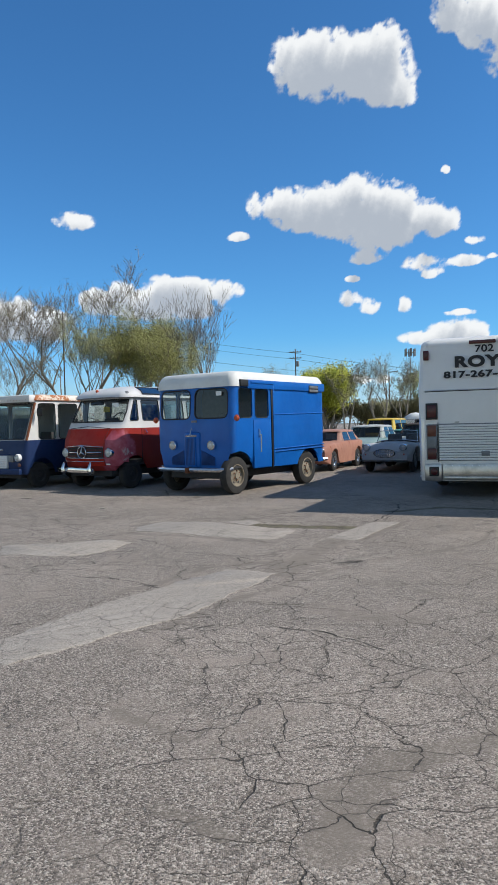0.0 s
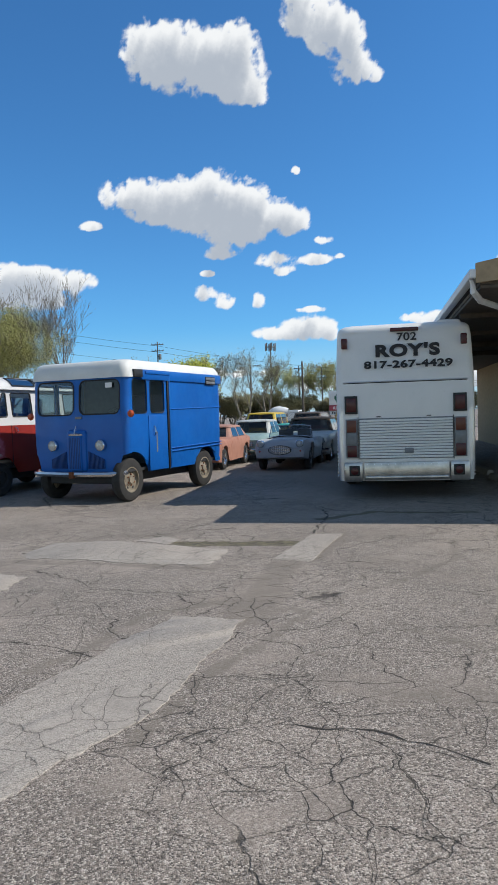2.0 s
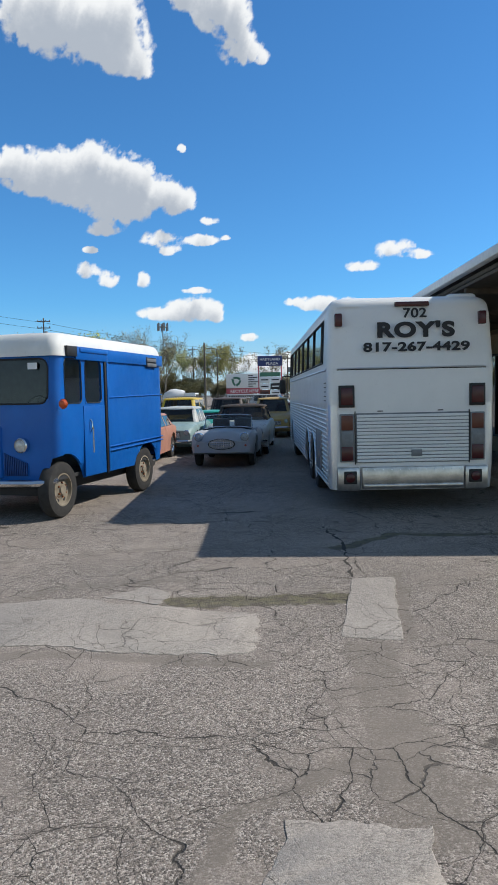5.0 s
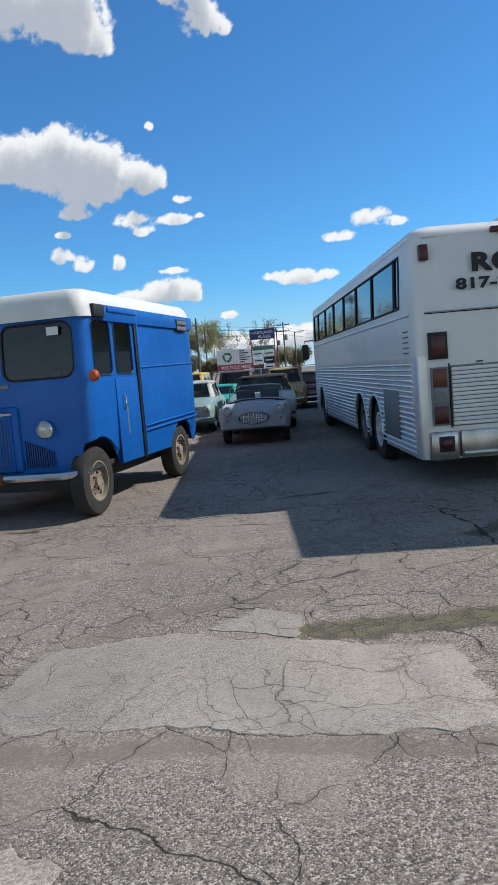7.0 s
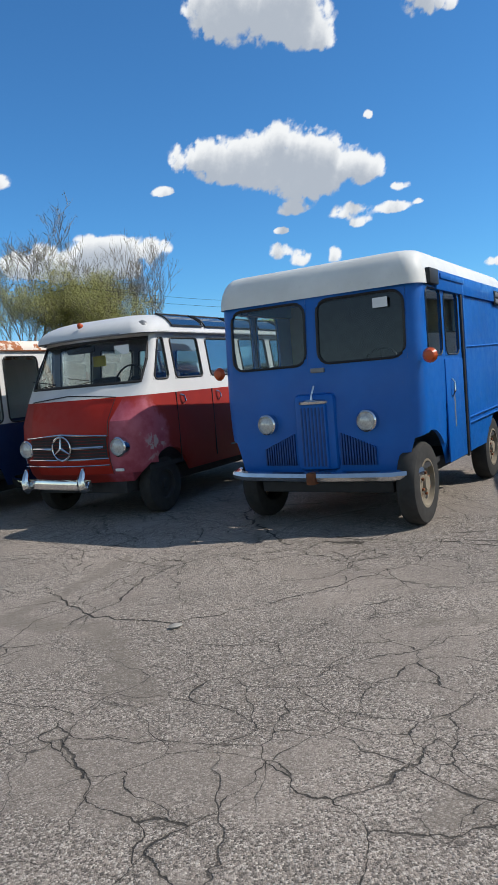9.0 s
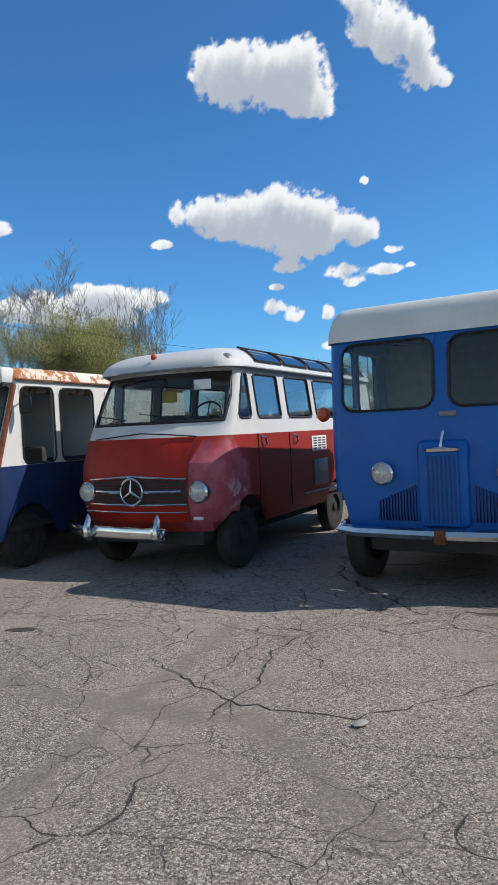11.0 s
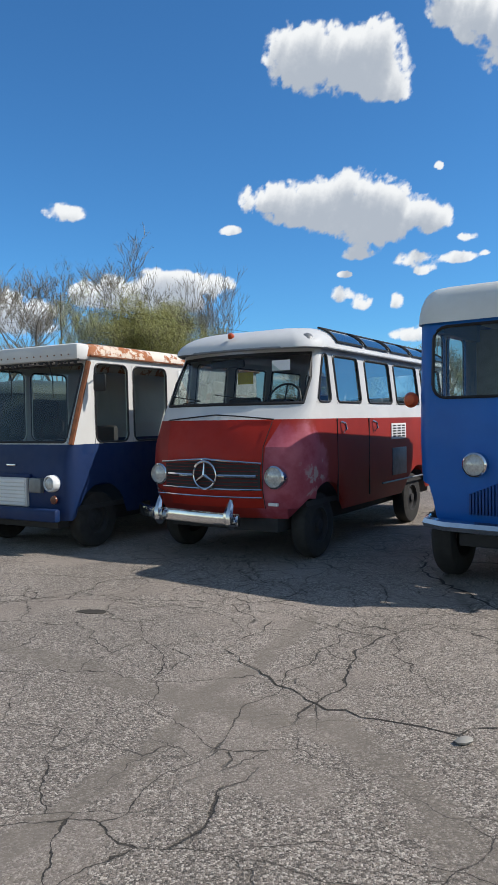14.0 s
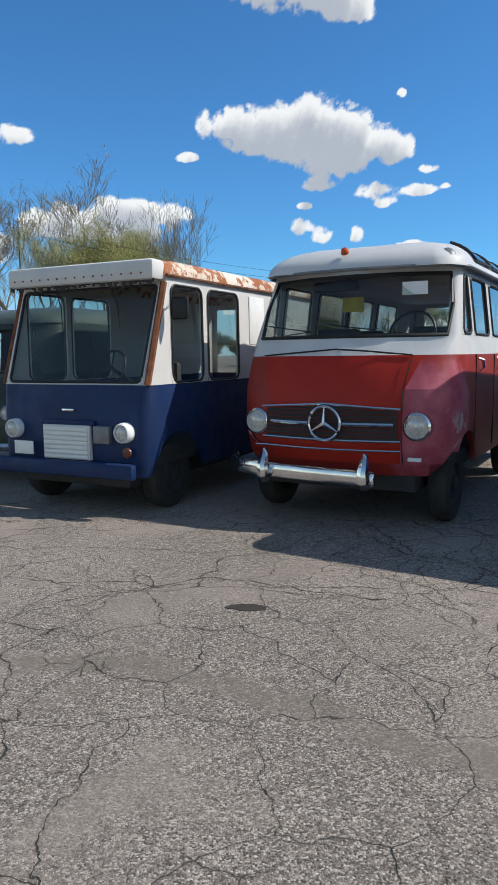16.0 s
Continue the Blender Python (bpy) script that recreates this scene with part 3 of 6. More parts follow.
def red_minibus():
    e = thing("minibus", MERC, "vintage dull red minibus with white roof and chrome bumper", "minibus")
    wins = ((0.46, 0.86), (1.0, 1.72), (1.92, 2.78), (2.94, 3.9), (4.08, 5.05))
    ys = spread(0.28, 5.55, 0.075, *[v for w in wins for v in w])
    fx = [-1, -0.5, 0, 0.5, 1]
    zs = (0.50, 0.62, 0.80, 1.0, 1.3, 1.6, 1.78, 2.36, 2.43)
    lv = [dict(z=z, hw=h, yf=f, yr=5.8, rf=r, rr=.25, bow=b) for z, h, f, r, b in zip(
        zs, (1.02, 1.06, 1.09, 1.10, 1.10, 1.09, 1.06, .99, .99), (-.02, -.10, -.15, -.17, -.13, .02, .12, .42, .44),
        (.40, .42, .44, .44, .42, .30, .11, .09, .10), (.10, .10, .10, .10, .10, .15, .24, .24, .24))]
    sh = Shell(lv, ys, fx, [(0.66, 0.38, 0.50), (3.75, 0.38, 0.5)])

    def sort(i, kind, a, b):
        if i == 6:
            if kind == "F":
                return None
            if kind in "RL" and any(a >= s - .001 and b <= t + .001 for s, t in wins):
                return None
            if kind == "B":
                return "rear_pane"
        if i >= 5:
            return "upper"
        if kind == "F":
            return "hood" if i >= 1 else "body"
        if kind == "FR" and i >= 1 and i <= 3:
            return "fender"
        if kind == "R" and 1 <= i <= 3 and b <= 0.53:
            return "fender"
        return "body"
    bms = sh.build(sort)
    part("body", bms["body"], M_REDFIX, e, "dull dark red lower body")
    part("hood", bms["hood"], M_HOOD, e, "brighter red front lid")
    part("fender", bms["fender"], M_REDFIX, e, "pinkish repaired fender with bare filler")
    part("upper_body", bms["upper"], M_MINIWHITE, e, "white window band")
    part("rear_window", bms["rear_pane"], M_GLASS, e).visible_shadow = False
    pts0 = [sh.p(6, "F", u) for u in fx]
    pts1 = [sh.p(7, "F", u) for u in fx]
    bm = bmesh.new()
    va, vb = [bm.verts.new(p) for p in pts0], [bm.verts.new(p) for p in pts1]
    for k in range(4):
        bm.faces.new((va[k], va[k + 1], vb[k + 1], vb[k]))
    ws = part("windshield", bm, M_GLASS, e, "curved one-piece windshield")
    ws.visible_shadow = False
    loop = pts0 + [sh.p(6, "FR", 1) * .5 + sh.p(7, "FR", 1) * .5] + pts1[::-1] + [sh.p(6, "FL", 4) * .5 + sh.p(7, "FL", 4) * .5]
    part("seal", tube(bmesh.new(), loop, .022, 6, True), M_BLACK, ws)
    for a, b in wins:
        window(e, sh.p(6, "R", a), sh.p(6, "R", b), sh.p(7, "R", b), sh.p(7, "R", a), M_MINIWHITE, M_MINIGLASS, .015, .05, .014)
        window(e, sh.p(6, "L", b), sh.p(6, "L", a), sh.p(7, "L", a), sh.p(7, "L", b), M_MINIWHITE, M_MINIGLASS, .015, .05, .014)
    RZ, RI, RW = 0.29, 0.46, 1.04
    part("roof", roof_cap(2.42, RW, .34, 5.85, .25, .3, RZ, RI, .14, .07, 8), M_MINIWHITE, e, "white domed roof")
    gut = [(-RW - .005, 5.2, 2.42), (-RW - .005, .75, 2.42), (-.92, .52, 2.42), (-.5, .40, 2.42), (0, .36, 2.42), (.5, .40, 2.42), (.92, .52, 2.42), (RW + .005, .75, 2.42), (RW + .005, 5.2, 2.42)]
    part("rain_gutter", tube(bmesh.new(), gut, .018), M_GREY, e)
    for s in (1, -1):
        for k, (a, b) in enumerate(((1.05, 1.85), (1.92, 2.72), (2.79, 3.59), (3.66, 4.46), (4.53, 5.3))):
            bm = bmesh.new()
            cols = []
            for st in range(5):
                ang = radians(16 + 12 * st)
                x, z = RW - RI * (1 - math.cos(ang)) + .012, 2.42 + RZ * math.sin(ang) + .014
                cols.append((bm.verts.new((s * x, a, z)), bm.verts.new((s * x, b, z))))
            for p, q in zip(cols, cols[1:]):
                bm.faces.new((p[0], p[1], q[1], q[0]))
            pane = part("roof_window", bm, M_SKYGLASS, e, "bluish curved roof edge window")
            edge = []
            for st in range(5):
                ang = radians(16 + 12 * st)
                edge.append((s * (RW - RI * (1 - math.cos(ang)) + .014), 2.42 + RZ * math.sin(ang) + .016))
            ring = [(x, a, z) for x, z in edge] + [(x, b, z) for x, z in reversed(edge)]
            part("seal", tube(bmesh.new(), ring, .014, 5, True), M_BLACK, pane)
    part("clearance_lamp", lathe(bmesh.new(), [(.042, 0), (.04, .02), (.026, .05), (0, .06)], 12, at(-.1, .50, 2.60) @ pose(0, 0, 0, 40)), M_ORANGE, e, "orange roof marker lamp")
    part("clearance_lamp", lathe(bmesh.new(), [(.10, 0), (.09, .03), (.05, .06), (0, .065)], 12, at(.86, .60, 2.50) @ pose(0, 0, 0, 55, 10)), M_GREY, e)
    for s in (-1, 1):
        headlamp(e, .80 * s, -.02, .97, .128)
        wheel(e, .90 * s, .64, .38, .2, M_DARK, s, .55)
        wheel(e, .90 * s, 3.75, .38, .2, M_DARK, s, .55)

    def fy(x, z):
        b = .10 * (x / .66) ** 2
        return -.165 + (b if abs(x) <= .66 else .10)
    gm = bmesh.new()
    nx = 16
    rows = []
    for z in (.83, .99, 1.15):
        rows.append([gm.verts.new((-.68 + 1.32 * k / nx, fy(-.68 + 1.32 * k / nx, z) - .012, z - (.05 * abs(k / nx - .5) * 2 if z > 1.1 else 0))) for k in range(nx + 1)])
    for A, B in zip(rows, rows[1:]):
        for k in range(nx):
            gm.faces.new((A[k], A[k + 1], B[k + 1], B[k]))
    g = part("grille", gm, M_DARK, e, "dark red-brown mesh grille")

    def line(z, x0, x1, r, nm, dz=0.0, par=g, mat=M_CHROME):
        part(nm, tube(bmesh.new(), [(x0 + (x1 - x0) * k / 12, fy(x0 + (x1 - x0) * k / 12, z) - .022, z + dz * (1 - abs(k / 6 - 1))) for k in range(13)], r), mat, par)
    line(1.12, -.72, .66, .012, "trim", .045)
    line(.83, -.72, .66, .011, "trim")
    line(.745, -.80, .66, .009, "trim")
    for k in range(7):
        line(.87 + k * .04, -.66, .62, .004, "grille_bar", 0, g, M_RED)
    line(.98, -.62, -.17, .018, "grille_wing")
    line(.98, .13, .60, .018, "grille_wing")
    em = part("emblem", tube(bmesh.new(), [(-.02 + .155 * math.cos(a * math.pi / 16), -.205, .985 + .155 * math.sin(a * math.pi / 16)) for a in range(32)], .014, 6, True), M_CHROME, g, "round chrome emblem")
    for a in (90, 210, 330):
        part("spoke", tube(bmesh.new(), [(-.02, -.215, .985), (-.02 + .15 * math.cos(radians(a)), -.205, .985 + .15 * math.sin(radians(a)))], .02, 5, False, [.024, .006]), M_CHROME, em)
    part("hood_seam", tube(bmesh.new(), [(.665, -.02, .62), (.668, -.075, .8), (.668, -.085, 1.0), (.67, -.06, 1.3), (.70, .10, 1.58)], .006, 4), M_BLACK, e)
    part("belt_trim", tube(bmesh.new(), [(-.95, .24, 1.60), (-.7, .13, 1.615), (-.3, .03, 1.64), (0, .012, 1.66), (.3, .03, 1.64), (.7, .13, 1.60)], .008, 5), M_BLACK, e)
    part("fender_trim", tube(bmesh.new(), [(-.66, -.085, .745), (-.85, -.02, .78), (-.97, .06, .88), (-1.02, .10, 1.02)], .008, 5), M_CHROME, e)
    bar = [(-1.12, .12, .55), (-1.08, -.08, .545), (-.9, -.22, .54), (-.5, -.29, .53), (0, -.31, .52), (.5, -.29, .51)]
    bm = bmesh.new()
    prev = None
    for p in bar:
        ring = [bm.verts.new(Vector(p) + Vector(o)) for o in ((0, 0, .07), (0, -.03, .055), (0, -.045, 0), (0, -.03, -.055), (0, 0, -.07), (0, .02, 0))]
        if prev:
            for k in range(6):
                bm.faces.new((prev[k], prev[(k + 1) % 6], ring[(k + 1) % 6], ring[k]))
        else:
            bm.faces.new(ring)
        prev = ring
    bm.faces.new(prev)
    bp = part("bumper", bm, M_CHROME, e, "chrome front bumper broken off at one end")
    for x, y in ((-.58, -.33), (.42, -.345)):
        part("overrider", tube(bmesh.new(), [(x, y + .02, .44), (x, y - .03, .50), (x, y - .04, .58), (x, y, .68), (x, y + .03, .73)], .05, 8, False, [.045, .06, .055, .04, .025]), M_CHROME, bp)
    for z, zz, y0, y1, nm, mt in ((1.30, 1.52, 2.62, 3.18, "side_vent", M_PAPER), (.80, 1.18, 2.66, 3.2, "side_flap", M_GREY)):
        v = bpart(nm, mt, e, 1.095, 1.108, y0, y1, z, zz, bevel=.004)
        if nm == "side_vent":
            for k in range(5):
                for c in range(3):
                    bpart("slot", M_DARK, v, 1.106, 1.111, y0 + .05 + c * .17, y0 + .17 + c * .17, z + .03 + k * .037, z + .05 + k * .037, bevel=0)
    for y, nm in ((.92, "door_gap"), (1.86, "door_gap")):
        bpart(nm, M_BLACK, e, 1.088, 1.103, y - .006, y + .006, .62, 1.60, bevel=0)
    for y in (1.02, 1.98):
        part("door_handle", tube(bmesh.new(), [(1.10, y, 1.56), (1.14, y + .02, 1.54), (1.14, y + .06, 1.47), (1.11, y + .04, 1.43)], .014), M_CHROME, e)
    part("side_trim", tube(bmesh.new(), [(1.10, 2.3, .72), (1.105, 5.2, .72)], .012), M_GREY, e)
    for sx in (-.55, .1):
        part("wiper", tube(bmesh.new(), [(sx, .10, 1.80), (sx + .25, .12, 1.83), (sx - .25, .2, 1.90)], .006, 4), M_BLACK, e)
    steering(e, .55, .62, 1.82, .22)
    bpart("dash", M_DARK, e, -.95, .95, .36, .62, 1.55, 1.72, bevel=.04)
    part("floor", box(bmesh.new(), -1.0, 1.0, .3, 5.4, .62, .68), M_DARK, e)
    for x, y in ((-.55, 1.0), (.55, 1.0), (-.6, 2.0), (-.6, 2.9), (.55, 2.6), (.55, 3.5), (-.6, 3.8)):
        seat(e, x, y, 1.12, .5, .68)
    bpart("rear_mirror", M_DARK, e, -.5, .0, .60, .66, 2.24, 2.34, bevel=.03)
    bpart("sticker", M_PAPER, e, .50, .74, .44, .445, 2.16, 2.28, bevel=0)
    bpart("yellow_notice", plain("yellow_paper", (.62, .48, .08), .8), e, -.28, -.05, .9, .905, 2.05, 2.2, bevel=0)
    bpart("chassis", M_DARK, e, -.75, .75, .1, 5.2, .34, .55, bevel=.02)
    bpart("indicator", M_PAPER, e, .72, .84, -.06, -.02, .655, .69, bevel=.008)


def delivery_van():
    e = thing("delivery_van", STEP, "old navy and white delivery van with rusty roof", "van")
    wins = ((0.50, 1.16), (1.25, 2.02))
    ys = spread(0.2, 4.6, 0.075, 0.50, 1.16, 1.25, 2.02)
    fx = [-1, 0, 1]
    zs = (0.40, .55, .85, 1.12, 1.33, 2.36, 2.44)
    lv = [dict(z=z, hw=h, yf=f, yr=4.75, rf=r, rr=.12, bow=b) for z, h, f, r, b in zip(zs, (.96, .98, .99, .99, .98, .97, .97), (.03, .0, .0, .02, .06, .40, .42), (.14, .16, .16, .14, .08, .05, .05), (.03,) * 7)]
    sh = Shell(lv, ys, fx, [(0.62, .36, .47), (3.55, .36, .47)])

    def sort(i, kind, a, b):
        if i == 4:
            if kind == "F":
                return None
            if kind in "RL" and any(a >= s - .001 and b <= t + .001 for s, t in wins):
                return None
            if kind == "B":
                return "rear_pane"
        return "upper" if i >= 4 else "body"
    bms = sh.build(sort)
    part("rear_window", bms["rear_pane"], M_GLASS, e).visible_shadow = False
    part("body", bms["body"], M_NAVY, e, "navy blue lower body")
    part("upper_body", bms["upper"], M_OFFWHITE, e, "dirty white upper body")
    window(e, sh.p(4, "F", -1), sh.p(4, "F", 1), sh.p(5, "F", 1), sh.p(5, "F", -1), M_OFFWHITE, M_GLASS, .03, .05, .016, "windshield")
    for a, b in wins:
        window(e, sh.p(4, "R", a), sh.p(4, "R", b), sh.p(5, "R", b), sh.p(5, "R", a), M_OFFWHITE, M_GLASS, .018, .09, .014)
        window(e, sh.p(4, "L", b), sh.p(4, "L", a), sh.p(5, "L", a), sh.p(5, "L", b), M_OFFWHITE, M_GLASS, .018, .09, .014)
    part("roof", roof_cap(2.42, 1.01, .34, 4.8, .12, .1, .17, .10, .03, .05), M_RUSTY, e, "white roof streaked with orange rust")
    bpart("brow", M_OFFWHITE, e, -.97, .97, .22, .46, 2.37, 2.58, bevel=.05, label="dented white panel over the windshield")
    rr = random.Random(12)
    bm = bmesh.new()
    for k in range(62):
        x, d = -.95 + k * .031, rr.uniform(.02, .085)
        box(bm, x - .012, x + rr.uniform(.008, .02), .262, .272, 2.39 - d, 2.40)
    part("ragged_fringe", bm, M_DARK, e, "torn dark rubber strip along the brow", smooth=False)
    for k in range(15):
        part("rivet", lathe(bmesh.new(), [(.012, 0), (.01, .012), (0, .014)], 6, at(-.85 + k * .12, .225, 2.44, FRONT)), M_RUST, e)
    for s in (-1, 1):
        part("windshield_post", tube(bmesh.new(), [sh.p(4, "FR" if s > 0 else "FL", 2), sh.p(5, "FR" if s > 0 else "FL", 2)], .035, 6), M_RUST, e, "rusty windshield post")
        headlamp(e, .73 * s, -.01, .86, .10, M_PAPER)
        wheel(e, .80 * s, .62, .36, .2, M_DARK, s, .55)
        wheel(e, .80 * s, 3.55, .36, .2, M_DARK, s, .55)
    part("gutter", tube(bmesh.new(), [(1.0, .42, 2.43), (1.0, 4.7, 2.43)], .015), M_RUST, e)
    fl = bpart("front_flap", M_OFFWHITE, e, -.31, .31, -.035, .02, .56, .92, bevel=.01, label="pale slatted panel over the radiator")
    for k in range(7):
        bpart("slat", M_PAPER, fl, -.29, .29, -.05, -.03, .575 + k * .048, .612 + k * .048, bevel=.006)
    bpart("grille_surround", M_NAVY, e, -.36, .36, -.02, .02, .92, .97, bevel=.01)
    bpart("box_cover", M_GREY, e, .36, .56, -.04, .03, .74, .92, bevel=.01)
    bpart("number_plate", M_PAPER, e, -.66, -.40, -.10, -.085, .60, .74, bevel=.004, label="crumpled white number plate")
    bpart("badge", M_CHROME, e, -.06, .10, -.015, .03, 1.06, 1.09, bevel=.008)
    bpart("bumper", M_NAVY, e, -.98, .90, -.14, -.04, .40, .56, bevel=.03, label="dented navy bumper")
    part("side_lamp", lathe(bmesh.new(), [(.055, 0), (.05, .02), (0, .03)], 12, at(.76, -.005, .66, FRONT)), M_AMBER, e)
    part("mirror_arm", tube(bmesh.new(), [(1.0, .5, 2.15), (1.12, .42, 2.2), (1.14, .42, 2.12)], .009), M_BLACK, e)
    bpart("mirror", M_BLACK, e, 1.05, 1.24, .40, .44, 1.98, 2.2, bevel=.03)
    part("bracket", tube(bmesh.new(), [(.55, .28, 2.56), (.93, .33, 2.40)], .016), M_RUST, e)
    for x in (-.4, .35):
        part("wiper", tube(bmesh.new(), [(x, .36, 2.34), (x + .12, .30, 2.15), (x + .2, .22, 1.9)], .007, 4), M_BLACK, e)
    bpart("side_panel", M_PAPER, e, .968, .985, 2.3, 2.72, 1.75, 2.34, bevel=.006)
    steering(e, .1, .62, 1.5, .2)
    seat(e, .15, 1.1, .85)
    bpart("dash", M_DARK, e, -.9, .9, .12, .4, 1.2, 1.3, bevel=.03)
    part("floor", box(bmesh.new(), -.9, .9, .15, 4.7, .5, .56), M_DARK, e)
    bpart("chassis", M_DARK, e, -.7, .7, .1, 4.6, .28, .46, bevel=.02)


def coach():
    e = thing("coach_bus", BUS, "white coach bus with fluted steel sides and black lettering", "bus")
    wy = (0.78, 1.10, 2.75, 4.30, 5.85, 7.40, 8.95, 10.5, 11.5)
    ys = spread(0.3, 11.9, 0.11, *wy)
    fx = [-1, -.6, 0, .6, 1]
    zs = (.34, .72, 1.1, 1.5, 1.66, 2.22, 2.32, 3.04, 3.18)
    lv = [dict(z=z, hw=h, yf=f, yr=12.2, rf=.13, rr=.3, bow=.05) for z, h, f in zip(zs, (1.25, 1.27, 1.28, 1.28, 1.28, 1.28, 1.28, 1.25, 1.23), (.02, 0, 0, 0, 0, .0, .02, .10, .13))]
    arches = [(2.95, .50, .60), (4.35, .50, .60), (10.4, .50, .60)]
    sh = Shell(lv, ys, fx, arches)

    def sort(i, kind, a, b):
        if i == 6 and kind in "RL" and a >= .78 - .001 and b <= 11.5 + .001:
            return None
        if i <= 3 and kind in ("R", "L", "FR", "FL"):
            return "steel"
        if i == 0:
            return "steel"
        return "body"
    bms = sh.build(sort)
    part("body", bms["body"], M_BUSWHITE, e, "white painted body")
    part("steel_skirt", bms["steel"], M_STEEL, e, "fluted stainless steel skirt")
    for a, b in zip(wy, wy[1:]):
        window(e, sh.p(6, "R", a), sh.p(6, "R", b), sh.p(7, "R", b), sh.p(7, "R", a), M_BLACK, M_MIRRORGLASS, .02, .05, .016)
        window(e, sh.p(6, "L", b), sh.p(6, "L", a), sh.p(7, "L", a), sh.p(7, "L", b), M_BLACK, M_MIRRORGLASS, .02, .05, .016)
    part("roof", roof_cap(3.16, 1.24, .11, 12.2, .20, .3, .17, .22, .05, .10), M_BUSWHITE, e, "white rounded roof")
    bpart("roof_fairing", M_BUSWHITE, e, .62, 1.08, .3, 2.2, 3.2, 3.36, bevel=.06)
    for s in (-1, 1):
        k = 0
        z = .42
        while z < 1.63:
            segs = []
            y = .30
            for yc, zc, R in arches + [(99, 0, 0)]:
                end = yc - math.sqrt(max(R * R - (z - zc) ** 2, 0)) if R and abs(z - zc) < R else (11.9 if R == 0 else None)
                if end is None:
                    continue
                if end > y + .05:
                    segs.append((y, min(end, 11.9)))
                if R:
                    y = yc + math.sqrt(max(R * R - (z - zc) ** 2, 0))
            for a, b in segs:
                part("flute", tube(bmesh.new(), [(1.28 * s, a, z), (1.28 * s, b, z)], .017, 6), M_STEEL, e)
            z += .072
        bpart("access_panel", M_GREY, e, s * 1.29 - .012, s * 1.29 + .012, 1.1, 2.1, .52, 1.22, bevel=.006)
        part("belt_moulding", tube(bmesh.new(), [(1.285 * s, .28, 2.21), (1.285 * s, 11.9, 2.21)], .016, 6), M_STEEL, e)
        for yc, rm in ((2.95, M_WHITEWHEEL), (4.35, M_GREY), (10.4, M_GREY)):
            wheel(e, 1.10 * s, yc, .51, .28, rm, s, .58)
        for yc, zc, R in arches:
            bm = bmesh.new()
            tube(bm, [(1.283 * s, yc + R * math.cos(radians(a)), zc + R * math.sin(radians(a))) for a in range(0, 181, 15)], .022, 6)
            part("arch_trim", bm, M_STEEL, e)
        for k in range(5):
            bpart("gill", M_BLACK, e, s * 1.279 - .004, s * 1.279 + .006, .38, .70, 1.72 + k * .07, 1.735 + k * .07, bevel=0)
        t = bpart("tail_lamp", M_GREY, e, s * 1.0 - .11, s * 1.0 + .11, -.005, .16, .78, 1.52, bevel=.01)
        for z0, z1, mt in ((.80, 1.02, M_REDLENS), (1.03, 1.26, M_GREY), (1.27, 1.50, M_AMBER)):
            bpart("lens", mt, t, s * 1.0 - .09, s * 1.0 + .09, -.02, .09, z0, z1, bevel=.01)
        q = bpart("upper_lamp", M_BLACK, e, s * 1.0 - .12, s * 1.0 + .12, .0, .16, 1.62, 1.96, bevel=.008)
        bpart("lens", M_REDLENS, q, s * 1.0 - .09, s * 1.0 + .09, -.014, .1, 1.66, 1.92, bevel=.01)
        bpart("corner_lamp", M_REDLENS, e, s * 1.1 - .06, s * 1.1 + .05, .05, .2, 2.86, 3.06, bevel=.015)
        rl = bpart("bumper_lamp", M_BLACK, e, s * .96 - .10, s * .96 + .10, -.045, .02, .44, .64, bevel=.015)
        part("lens", lathe(bmesh.new(), [(.075, 0), (.07, .02), (.03, .03), (0, .03)], 16, at(s * .96, -.043, .54, FRONT)), M_REDLENS, rl)
        bpart("bumper_corner", M_ALU, e, s * .98 - .18, s * .98 + .18, -.03, .2, .33, .70, bevel=.035)
    bpart("bumper", M_ALU, e, -.78, .78, -.06, .1, .36, .70, bevel=.012, label="polished steel rear bumper")
    bpart("bumper_lip", M_ALU, e, -.76, .76, -.08, -.04, .38, .44, bevel=.015)
    # grey backing paints the shade in the grooves between the white flutes
    en = bpart("engine_door", M_GREY, e, -.86, .87, -.004, .08, .76, 1.53, bevel=.008)
    for k in range(14):
        bpart("flute", M_BUSWHITE, en, -.85, .86, -.022, .06, .775 + k * .053, .817 + k * .053, bevel=.009)
    bpart("number_plate", M_GREY, e, -.02, .14, -.045, -.02, .86, .96, bevel=.004)
    for x in (-.5, .42):
        bpart("latch", M_BLACK, e, x - .03, x + .05, -.012, .02, 1.55, 1.565, bevel=0)
    part("seam", tube(bmesh.new(), [(-1.14, .05, 2.22), (-.6, .012, 2.22), (0, -.004, 2.22), (.6, .012, 2.22), (1.14, .05, 2.22)], .013, 6), M_STEEL, e)
    # thin black tube drawn as the shadow line just below the seam rail
    part("seam_shadow", tube(bmesh.new(), [(-1.14, .05, 2.20), (-.6, .012, 2.20), (0, -.004, 2.20), (.6, .012, 2.20), (1.14, .05, 2.20)], .007, 5), M_BLACK, e)
    for s in (-1, 1):
        bpart("panel_gap", M_BLACK, e, s * .875 - .004, s * .875 + .004, -.006, .05, .74, 1.56, bevel=0)
    for k in range(12):
        part("rivet", lathe(bmesh.new(), [(.011, 0), (.009, .008), (0, .01)], 6, at(-.72 + k * .131, -.062, .66, FRONT)), M_STEEL, e)
    bpart("brake_lamp", M_REDLENS, e, -.24, .28, .07, .16, 3.15, 3.22, bevel=.012)
